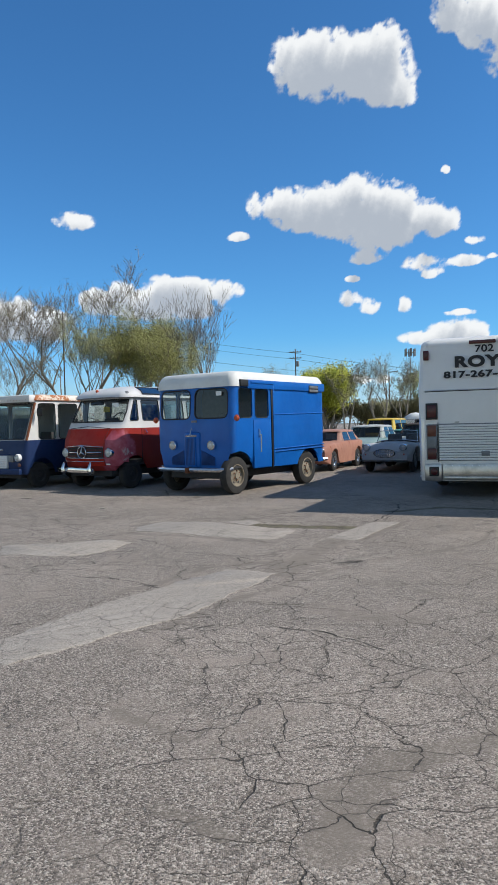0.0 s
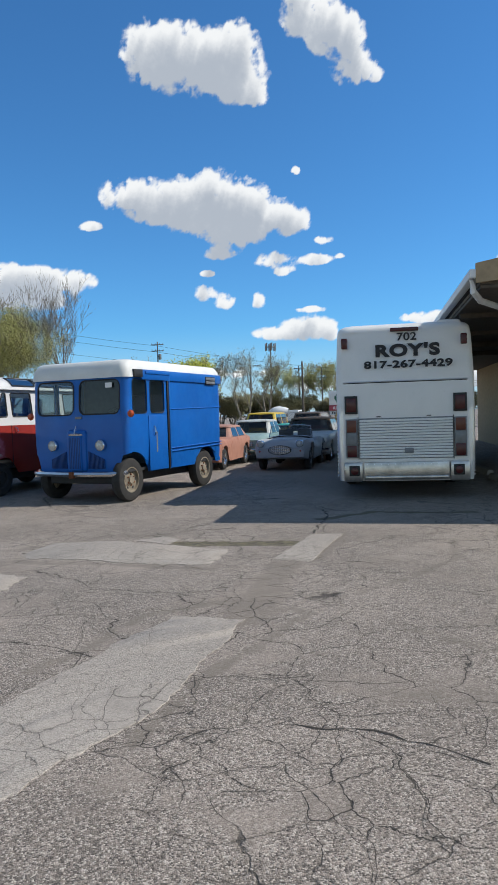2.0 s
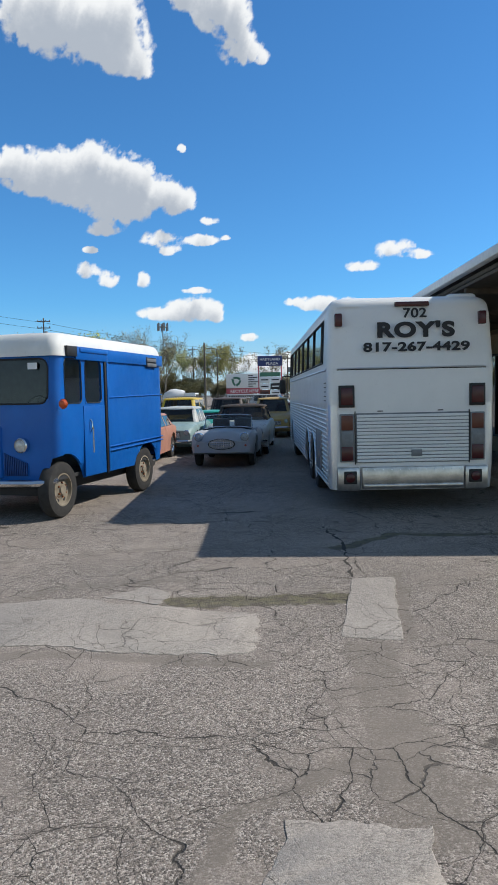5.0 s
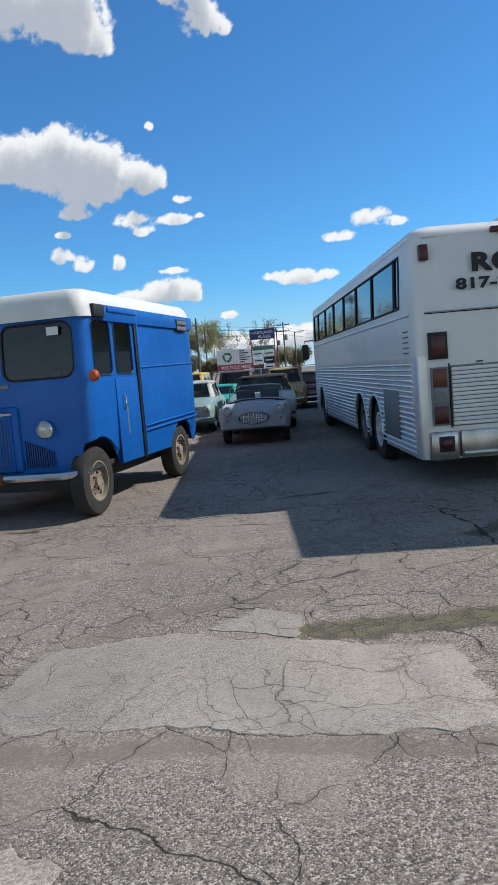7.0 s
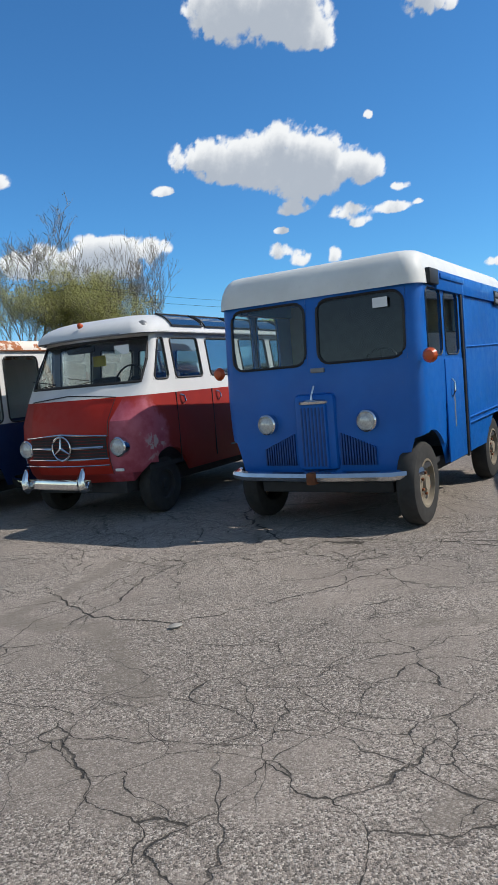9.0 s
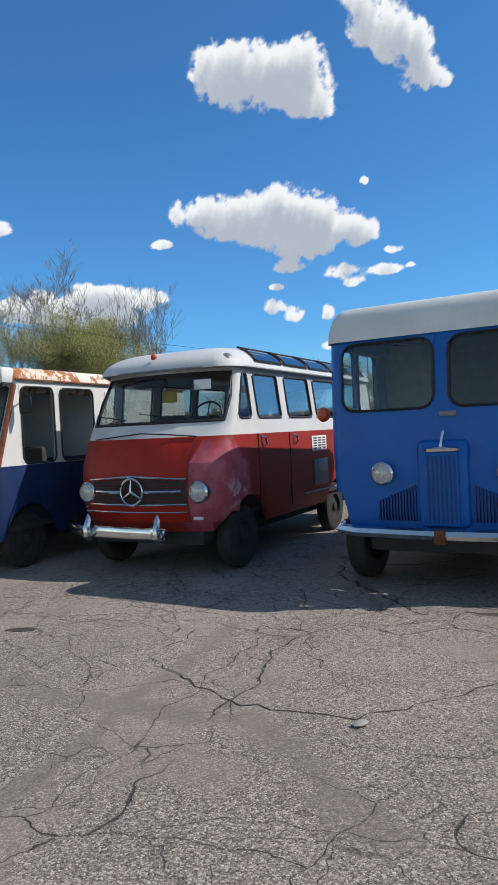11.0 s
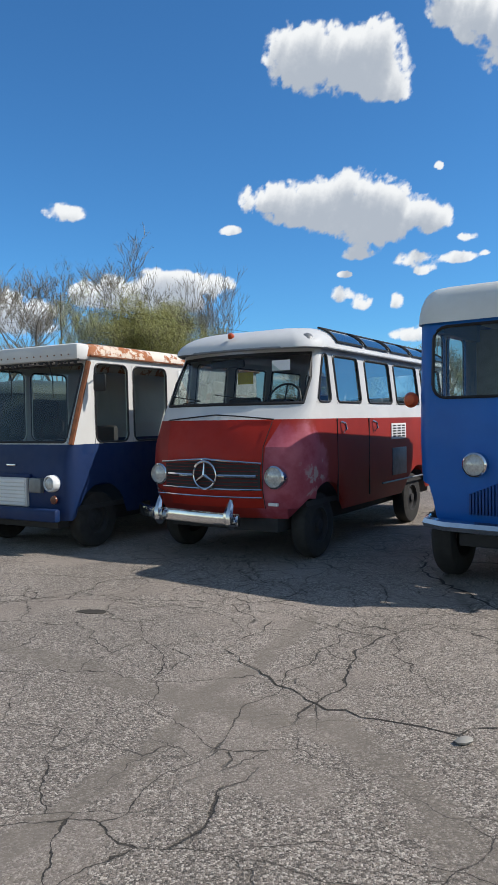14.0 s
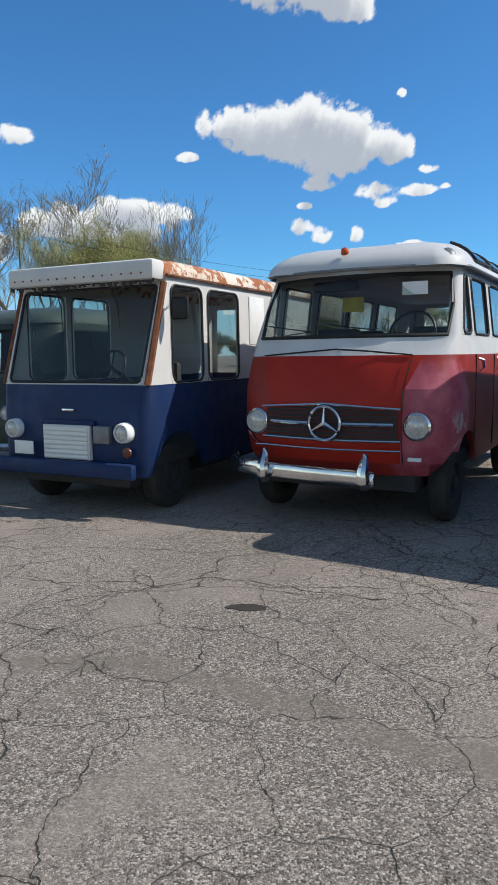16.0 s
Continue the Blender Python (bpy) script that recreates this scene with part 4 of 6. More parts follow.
    for text, x, z, size, w, fat in (("702", .06, 2.98, .20, .36, .004), ("ROY'S", .07, 2.69, .30, 1.18, .015), ("817-267-4429", .07, 2.47, .185, 1.62, .007)):
        lettering(e, text, x, -.018 + (z - 2.3) * .125, z, size, w, M_LETTER, None, fat)
    part("mirror_arm", tube(bmesh.new(), [(-1.25, 12.0, 2.4), (-1.5, 12.2, 2.4), (-1.5, 12.2, 2.2)], .02), M_BLACK, e)
    bpart("mirror", M_BLACK, e, -1.6, -1.4, 12.1, 12.3, 1.85, 2.3, bevel=.05)
    bpart("chassis", M_DARK, e, -.9, .9, .3, 12.0, .30, .5, bevel=.02)
    part("floor", box(bmesh.new(), -1.2, 1.2, .2, 12.0, 1.55, 1.6), M_DARK, e)


def car(name, m, paint, roof_paint, label, L=4.6, hw=.86, hood=.92, belt=.98, top=1.48, cab=(1.35, 3.9), nose=.82, tail=.9, open_top=False, lamps=True, grille=True, group="", R=.33, round_nose=.12):
    """A parked car: lofted lower body with wheel arches, glazed cabin, bumpers, lamps and wheels."""
    e = thing(name, m, label, "car", group)
    arches = [(.78, R, R + .09), (L - .95, R, R + .09)]
    bm = bmesh.new()
    prev = None
    for y in spread(0, L, .12):
        t = y / L
        end = min(y, L - y)
        w = hw * (1 - round_nose * max(0, 1 - end / .45) ** 2)
        zt = nose + (hood - nose) * min(1, y / .5) if y < cab[0] else (belt if y < cab[1] else belt + (tail - belt) * min(1, (y - cab[1]) / max(L - cab[1], .1)))
        zt -= .06 * max(0, 1 - end / .18)
        zb = .24 + .12 * max(0, 1 - end / .3)
        za = max(zb, Shell.arch(arches, y, zb))
        zm = max(.62, za)
        prof = [(0, zt + .02), (w * .55, zt + .015), (w * .84, zt + .01), (w * .95, zt - .04), (w, max(zt - .16, zm + .01)), (w, zm), (w * .97, za)]
        ring = [bm.verts.new((x, y, z)) for x, z in prof] + [bm.verts.new((-x, y, z)) for x, z in reversed(prof[1:])]
        if prev:
            n = len(ring)
            for k in range(n - 1 if True else n):
                a, b = (k, k + 1)
                if k >= 6:
                    pass
                bm.faces.new((prev[a], prev[b], ring[b], ring[a]))
            bm.faces.new((prev[-1], prev[0], ring[0], ring[-1]))
        else:
            bm.faces.new(ring)
        prev = ring
    bm.faces.new(prev)
    part("body", bm, paint, e)
    if not open_top:
        c0, c1 = cab
        wn = ((c0 + .45, (c0 + c1) / 2 - .05), ((c0 + c1) / 2 + .05, c1 - .45))
        ys = sorted({c0 + .2, c1 - .2, *[v for w in wn for v in w]})
        lv = [dict(z=z, hw=h, yf=a, yr=b, rf=.12, rr=.14, bow=.05) for z, h, a, b in ((belt, hw * .90, c0, c1), (top - .07, hw * .76, c0 + .42, c1 - .38), (top - .03, hw * .76, c0 + .44, c1 - .40))]
        sh = Shell(lv, ys, [-1, 0, 1], narc=3)

        def sort(i, kind, a, b):
            if i == 0 and kind in "FB":
                return "pane"
            if i == 0 and kind in "RL" and any(a >= s - .001 and b <= t + .001 for s, t in wn):
                return "pane"
            return "pillar"
        bms = sh.build(sort)
        part("cabin_frame", bms["pillar"], roof_paint, e)
        part("window_glass", bms["pane"], M_DARKGLASS, e)
        part("roof", roof_cap(top - .05, hw * .77, c0 + .40, c1 - .36, .14, .16, .06, .14, .05, .03, 4, 4), roof_paint, e)
    for s in (-1, 1):
        wheel(e, (hw - .12) * s, .78, R, .17, M_CHROME, s, .58)
        wheel(e, (hw - .12) * s, L - .95, R, .17, M_CHROME, s, .58)
        if lamps:
            headlamp(e, hw * .74 * s, .02, nose - .12, .085)
    part("bumper", tube(bmesh.new(), [(-hw * .92, .12, .44), (-hw * .8, -.05, .44), (0, -.10, .44), (hw * .8, -.05, .44), (hw * .92, .12, .44)], .045, 6), M_CHROME, e)
    if grille:
        g = bpart("grille", M_DARK, e, -hw * .5, hw * .5, -.012, .05, .54, nose - .10, bevel=.01)
        for k in range(5):
            bpart("grille_bar", M_CHROME, g, -hw * .5, hw * .5, -.025, .0, .56 + k * (nose - .70) / 4, .575 + k * (nose - .70) / 4, bevel=.003)
    return e


def roadster():
    paint = worn_paint("chalky_grey_paint", (.42, .43, .45), (.34, .35, .37), (.2, .17, .15), .6, .05, .7)
    m = pose(4.28, 22.2, 0, 0, 0, -26) @ Matrix.Diagonal((1.16, 1.12, 1.12, 1))
    e = thing("roadster", m, "chalky grey open two-seat sports car", "car")
    bm = bmesh.new()
    prev = None
    arches = [(.75, .33, .42), (2.95, .33, .42)]
    for y in spread(0, 3.7, .1):
        end = min(y, 3.7 - y)
        k = max(0, 1 - end / .5)
        w = .72 - .10 * k * k
        hood = .80 - .18 * max(0, 1 - y / .35) ** 2 if y < 1.3 else (.84 if y < 1.5 else .74)
        hood -= .1 * max(0, (y - 2.9) / .8)
        fend = .80 - .20 * max(0, 1 - y / .3) ** 2 - (.10 if 1.4 < y < 2.3 else 0) - .12 * max(0, (y - 2.9) / .8)
        zb = .26 + .1 * k
        za = max(zb, Shell.arch(arches, y, zb))
        prof = [(0, hood + .04), (w * .4, hood + .02), (w * .60, hood - .03), (w * .74, fend), (w * .88, fend + .005), (w * .98, fend - .1), (w, max(.5, za)), (w * .96, za)]
        ring = [bm.verts.new((x, y, z)) for x, z in prof] + [bm.verts.new((-x, y, z)) for x, z in reversed(prof[1:])]
        if prev:
            n = len(ring)
            for a in range(n):
                b = (a + 1) % n
                bm.faces.new((prev[a], prev[b], ring[b], ring[a]))
        else:
            bm.faces.new(ring)
        prev = ring
    bm.faces.new(prev)
    part("body", bm, paint, e, "chalky grey curved body")
    g = part("grille", lathe(bmesh.new(), [(0, 0), (.28, .0), (.30, .03), (.27, .045)], 24, at(0, .015, .55, FRONT) @ Matrix.Diagonal((1, .42, 1, 1))), M_DARK, e)
    for k in range(11):
        x = -.25 + k * .05
        h = .11 * math.sqrt(max(0.02, 1 - (x / .29) ** 2))
        part("grille_bar", tube(bmesh.new(), [(x, -.04, .55 - h), (x, -.04, .55 + h)], .008, 5), M_CHROME, g)
    for z in (.51, .55, .59):
        part("grille_bar", tube(bmesh.new(), [(-.25, -.045, z), (.25, -.045, z)], .007, 5), M_CHROME, g)
    for s in (-1, 1):
        headlamp(e, .50 * s, .03, .71, .095)
        part("side_lamp", lathe(bmesh.new(), [(.03, 0), (.025, .02), (0, .025)], 10, at(.52 * s, .02, .52, FRONT)), M_ORANGE, e)
        wheel(e, .60 * s, .75, .33, .15, M_GREY, s, .6)
        wheel(e, .60 * s, 2.95, .33, .15, M_GREY, s, .6)
    bm = bmesh.new()
    lo = [(-.58, 1.52, .84), (-.3, 1.42, .88), (.3, 1.42, .88), (.58, 1.52, .84)]
    hi = [(-.54, 1.66, 1.14), (-.3, 1.58, 1.17), (.3, 1.58, 1.17), (.54, 1.66, 1.14)]
    va, vb = [bm.verts.new(p) for p in lo], [bm.verts.new(p) for p in hi]
    for k in range(3):
        bm.faces.new((va[k], va[k + 1], vb[k + 1], vb[k]))
    w = part("windshield", bm, M_GLASS, e)
    part("windshield_frame", tube(bmesh.new(), lo + hi[::-1], .014, 6, True), M_CHROME, w)
    part("cowl_seal", tube(bmesh.new(), [(-.62, 1.40, .80), (-.3, 1.28, .86), (0, 1.25, .88), (.3, 1.28, .86), (.62, 1.40, .80)], .014, 5), M_BLACK, e)
    bpart("cockpit", M_DARK, e, -.5, .5, 1.6, 2.3, .6, .80, bevel=.03)
    for x in (-.27, .27):
        seat(e, x, 1.9, .5, .42, .45)


blue_van()
red_minibus()
delivery_van()
coach()
roadster()
T = -26
car("sedan", pose(4.05, 26.75, 0, 0, 0, T), worn_paint("pale_teal_paint", (.28, .40, .40), (.23, .33, .33), None, .45), plain("pale_roof", (.5, .52, .5), .5), "pale teal compact sedan with chrome grille", L=4.5, hood=.95, top=1.46, cab=(1.3, 3.7))
car("coupe", pose(1.9, 23.5, 0, 0, 0, T), worn_paint("salmon_primer", (.42, .21, .15), (.33, .16, .115), (.25, .08, .04), .7, 0, .62), plain("salmon_roof", (.40, .21, .155), .7), "rusty salmon pink coupe with primer patches", L=4.4, hw=.82, top=1.34, cab=(1.5, 3.9))
car("hardtop_car", pose(5.85, 25.3, 0, 0, 0, T), worn_paint("dirty_white_paint", (.60, .60, .58), (.5, .5, .48), (.3, .15, .08), .5), worn_paint("ragged_black_top", (.05, .045, .04), (.03, .03, .03), (.25, .12, .06), .8, 0, .55), "white and black fifties hardtop with ragged rusty roof", L=5.2, hw=.95, hood=.98, belt=1.02, top=1.50, cab=(1.5, 4.1))
car("station_wagon", pose(5.7, 32.2, 0, 0, 0, T), worn_paint("yellow_paint", (.62, .42, .03), (.52, .34, .03), None, .5), plain("yellow_roof", (.62, .42, .03), .5), "yellow station wagon parked behind the sedan", L=4.8, hood=1.0, belt=1.06, top=1.74, cab=(1.2, 4.6))
car("station_wagon", pose(8.3, 33.5, 0, 0, 0, T), worn_paint("maroon_paint", (.12, .025, .03), (.08, .02, .02), None, .5), plain("grey_brown_roof", (.10, .08, .07), .6), "dark maroon station wagon with a dull roof", L=4.8, hood=1.0, belt=1.06, top=1.70, cab=(1.2, 4.6))
car("sedan", pose(6.35, 30.4, 0, 0, 0, T), worn_paint("bright_teal_paint", (.03, .40, .32), (.03, .33, .27), None, .4), plain("teal_roof", (.03, .36, .30), .4), "bright teal green small sedan", L=4.2, hw=.8, hood=.88, belt=.9, top=1.22, cab=(1.3, 3.6))
car("sedan", pose(10.1, 32.6, 0, 0, 0, T), worn_paint("tan_paint", (.50, .33, .12), (.42, .27, .10), (.3, .14, .05), .6), plain("tan_roof", (.50, .34, .14), .6), "tan old car with a faded roof", L=4.8, hood=1.0, belt=1.06, top=1.66, cab=(1.2, 4.4))
car("sedan", pose(11.1, 32.8, 0, 0, 0, T), worn_paint("dark_red_paint", (.20, .028, .024), (.15, .024, .02), (.25, .1, .05), .6), plain("dark_red_roof", (.19, .03, .026), .6), "dark red old car beyond the coach", L=4.4, hw=.85, top=1.4)
car("sport_utility_car", pose(29.3, 71.0, 0, 0, 0, 55), worn_paint("silver_paint", (.42, .43, .45), (.38, .39, .41), None, .35), plain("silver_roof", (.40, .41, .43), .35), "silver sport utility car across the lot", L=4.7, hw=.92, hood=1.1, belt=1.15, top=1.78, cab=(1.1, 4.6))

def value_noise(A, E, scale, seed, octaves=5, gain=0.55):
    """Smooth layered lattice noise over two coordinates, about 0 to 1."""
    rng = np.random.default_rng(seed)
    total, amp, norm = np.zeros(A.shape), 1.0, 0.0
    for _ in range(octaves):
        lat = rng.random((64, 64))
        u, v = (A + 100) * scale, (E + 100) * scale
        i, j = np.floor(u).astype(int), np.floor(v).astype(int)
        fu, fv = u - i, v - j
        fu, fv = fu * fu * (3 - 2 * fu), fv * fv * (3 - 2 * fv)
        g = lambda p, q: lat[p % 64, q % 64]
        total += amp * (g(i, j) * (1 - fu) * (1 - fv) + g(i + 1, j) * fu * (1 - fv) + g(i, j + 1) * (1 - fu) * fv + g(i + 1, j + 1) * fu * fv)
        norm, amp, scale = norm + amp, amp * gain, scale * 2.03
    return total / norm


# ---- ground ----
# worn seams and stains: a line of points, its half width and its strength
WORN = (
    (((-4.97, 13.57), (-4.40, 14.46), (-3.93, 15.48), (-3.42, 16.6)), .09, .9),
    (((-6.4, 16.3), (-5.83, 16.2), (-4.43, 15.11), (-3.46, 14.52), (-3.04, 13.37)), .16, .75),
    (((1.17, 9.92), (.75, 9.0), (.2, 7.93)), .22, .95),
    (((.24, 3.07), (.33, 3.39), (.61, 3.77), (1.12, 3.92), (1.9, 4.3)), .12, .95),
    (((-.54, 3.32), (-.21, 3.17)), .05, 1.0),
    (((-.88, 4.37), (-.47, 3.99)), .06, 1.0),
    (((2.4, 11.6), (1.5, 9.9)), .07, .9),
    (((-1.35, 7.2), (-.4, 8.4), (.3, 8.6), (.75, 8.0), (-.1, 6.9), (-.75, 6.0)), .07, .8),
    (((3.44, 10.5), (2.96, 9.48), (1.46, 8.44)), .06, .8),
    (((-1.9, 11.2), (-.8, 10.62), (.3, 10.0)), .09, .9),
    (((-1.9, 12.0), (-.7, 12.6), (.5, 12.3)), .14, .7),
    (((-1.32, 13.99), (.5, 13.87), (2.6, 12.9)), .16, .6),
    (((1.34, 7.5), (1.71, 6.77), (2.6, 6.5)), .10, .6),
    (((.73, 6.28), (1.21, 6.08)), .12, .6),
    (((-2.1, 16.8), (-2.0, 17.9), (-1.7, 19.0)), .06, 1.0),
)
MUD = ((((.25, 11.62), (.8, 11.32), (1.55, 11.08)), .17, 1.0), (((2.5, 13.0), (3.6, 13.3), (5.0, 12.6)), .12, .75))


def near_lines(X, Y, lines):
    """How strongly each place lies on the given lines, from 0 to 1."""
    out = np.zeros(X.shape)
    for pts, half, power in lines:
        for (x0, y0), (x1, y1) in zip(pts, pts[1:]):
            dx, dy = x1 - x0, y1 - y0
            t = np.clip(((X - x0) * dx + (Y - y0) * dy) / (dx * dx + dy * dy), 0, 1)
            d = np.hypot(X - x0 - t * dx, Y - y0 - t * dy)
            out = np.maximum(out, power * np.exp(-(d / half) ** 2 * .8))
    return out


def ground():
    x0, x1, y0, y1, st = -9.0, 8.0, -1.0, 24.0, .06
    xs, ys = np.linspace(x0, x1, int((x1 - x0) / st)), np.linspace(y0, y1, int((y1 - y0) / st))
    X, Y = np.meshgrid(xs, ys)
    wx = X + (value_noise(X * 10, Y * 10, .12, 31, 4) - .5) * .3
    wy = Y + (value_noise(X * 10, Y * 10, .12, 37, 4) - .5) * .3
    wear, mud = near_lines(wx, wy, WORN), near_lines(wx, wy, MUD)
    fade = np.clip(np.minimum.reduce([X - x0, x1 - X, Y - y0, y1 - Y]) / 1.5, 0, 1)
    Z = -(.012 * mud + .004 * wear) * fade
    ny, nx = X.shape
    idx = np.arange(nx * ny).reshape(ny, nx)
    co = np.stack([X, Y, Z], -1).reshape(-1, 3).tolist()
    faces = np.stack([idx[:-1, :-1], idx[:-1, 1:], idx[1:, 1:], idx[1:, :-1]], -1).reshape(-1, 4).tolist()
    k, F = len(co), 2500.0
    co += [(-F, -F, 0), (F, -F, 0), (F, F, 0), (-F, F, 0)]
    a, b, c, d = int(idx[0, 0]), int(idx[0, -1]), int(idx[-1, -1]), int(idx[-1, 0])
    faces += [(k, k + 1, b, a), (k + 1, k + 2, c, b), (k + 2, k + 3, d, c), (k + 3, k, a, d)]
    me = bpy.data.meshes.new("ground")
    me.from_pydata(co, [], faces)
    for nm, v in (("wear", wear), ("mud", mud)):
        me.attributes.new(nm, 'FLOAT', 'POINT').data.foreach_set("value", np.concatenate([v.ravel(), np.zeros(4)]).astype(np.float32))
    me.materials.append(M_ASPHALT)
    tagged(new("ground", me), "grey cracked asphalt parking lot", "ground", kind="structure")


def patch(corners, mat, label="pale asphalt repair patch with ragged edges", h=0.005, wob=0.035, name="pavement_patch"):
    """A repair patch between the given corners with an uneven edge, lying proud of the asphalt."""
    rnd = random.Random(int(corners[0][0] * 100) + int(corners[0][1] * 37))
    mid = Vector((sum(p[0] for p in corners) / len(corners), sum(p[1] for p in corners) / len(corners), 0))
    ring = []
    for p, q in zip(corners, corners[1:] + corners[:1]):
        p, q = Vector((*p, 0)) - mid, Vector((*q, 0)) - mid
        n = max(2, int((q - p).length / .05))
        out = Vector(((q - p).y, -(q - p).x, 0)).normalized()
        for k in range(n):
            v = p.lerp(q, k / n)
            w = v + mid
            ring.append(v + out * wob * (noise.noise(Vector((w.x * 2.3, w.y * 2.3, 1.7))) * 1.8 + noise.noise(Vector((w.x * 9, w.y * 9, 4.2))) * .9 + rnd.uniform(-.25, .25)))
    bm = bmesh.new()
    per = len(ring)
    lo = [bm.verts.new(p) for p in ring]
    hi = [bm.verts.new(p * 0.99 + Vector((0, 0, h))) for p in ring]
    bm.faces.new(hi)
    for k in range(per):
        bm.faces.new((lo[k], lo[(k + 1) % per], hi[(k + 1) % per], hi[k]))
    ob = part(name, bm, mat, None, label)
    ob.matrix_world = Matrix.Translation((mid.x, mid.y, 0.0005))
    return tagged(ob, label, "pavement", "patches in the asphalt", "structure")


def spot(x, y, w, l, turn=0.0):
    return [(x + w * math.cos(a) * math.cos(turn) - l * math.sin(a) * math.sin(turn), y + w * math.cos(a) * math.sin(turn) + l * math.sin(a) * math.cos(turn)) for a in np.arange(0, 6.28, .63)]


ground()
patch([(1.95, 11.62), (2.36, 11.50), (1.42, 9.93), (1.04, 10.20)], M_PATCH, wob=.015)
patch([(-.31, 8.26), (.29, 7.97), (-.14, 7.19), (-.68, 6.28), (-1.75, 5.2), (-2.05, 5.75), (-1.26, 7.04)], M_PATCH)
patch([(-1.48, 12.26), (-.95, 12.22), (-.45, 11.90), (.2, 11.32), (.69, 10.99), (.31, 10.15), (-.28, 10.42), (-.81, 10.77), (-1.72, 11.28), (-1.89, 11.68)], M_PATCH, wob=.05)
patch([(-.45, 12.04), (-.02, 12.26), (.19, 11.85), (-.02, 11.62)], M_PATCH, wob=.04, h=.004)
patch([(-3.24, 9.45), (-2.12, 9.29), (-1.63, 10.2), (-2.05, 10.5), (-3.4, 10.2)], M_PATCH, wob=.07)
patch(spot(-5.24, 16.95, .12, .05, -.2), M_TAR, "small dark oil spot on the asphalt", wob=.03, h=.003)


def crack(points, width, seed):
    """A wandering tar-dark crack line, as a thin raised ribbon."""
    rnd = random.Random(seed)
    pts = []
    for (x0, y0), (x1, y1) in zip(points, points[1:]):
        n = max(2, int(math.hypot(x1 - x0, y1 - y0) / .09))
        for k in range(n):
            t = k / n
            pts.append(Vector((x0 + (x1 - x0) * t + rnd.uniform(-.035, .035), y0 + (y1 - y0) * t + rnd.uniform(-.035, .035), 0)))
    bm = bmesh.new()
    prev = None
    for a, b in zip(pts, pts[1:]):
        d = (b - a).normalized()
        s = Vector((-d.y, d.x, 0)) * width * rnd.uniform(.12, 1.0) / 2
        cur = (bm.verts.new(a + s + Vector((0, 0, .003))), bm.verts.new(a - s + Vector((0, 0, .003))))
        if prev:
            bm.faces.new((prev[0], prev[1], cur[1], cur[0]))
        prev = cur
    tagged(part("crack", bm, M_TAR), "dark irregular crack in the asphalt", "crack", "cracks in the asphalt", "structure")


crack([(-.2, 16.2), (1.3, 16.0), (2.4, 17.4), (3.3, 18.6), (4.1, 19.0)], 0.025, 1)
crack([(2.4, 17.4), (1.6, 18.3), (1.2, 19.4)], 0.018, 2)
crack([(1.9, 15.2), (2.2, 16.1), (2.0, 16.9)], 0.015, 3)
crack([(2.0, 11.7), (2.7, 13.2), (3.0, 14.4)], 0.050, 4)
crack([(-.4, 15.9), (.7, 14.9), (1.9, 14.3), (3.4, 13.6)], 0.020, 5)
crack([(-1.8, 16.4), (-2.1, 18.2), (-1.7, 19.4)], 0.045, 6)
crack([(-2.9, 14.5), (-3.6, 14.9), (-4.1, 15.9), (-3.6, 16.7)], 0.018, 7)
crack([(-1.26, 16.5), (-.52, 15.97), (.6, 15.5), (2.0, 15.2), (3.4, 14.2)], 0.022, 8)
crack([(-2.9, 14.5), (-1.9, 14.8), (-.8, 15.4), (-.2, 16.2)], 0.015, 9)
crack([(-6.5, 17.2), (-5.4, 17.6), (-4.4, 17.0), (-3.3, 17.2)], 0.015, 10)
crack([(.1, 5.99), (.48, 5.8), (.78, 5.5), (.99, 5.17)], 0.02, 12)
crack([(-1.9, 4.6), (-1.55, 4.55), (-.99, 4.59)], 0.012, 11)
crack([(1.8, 9.2), (3.2, 8.8), (4.4, 9.3), (5.0, 10.2)], 0.018, 13)


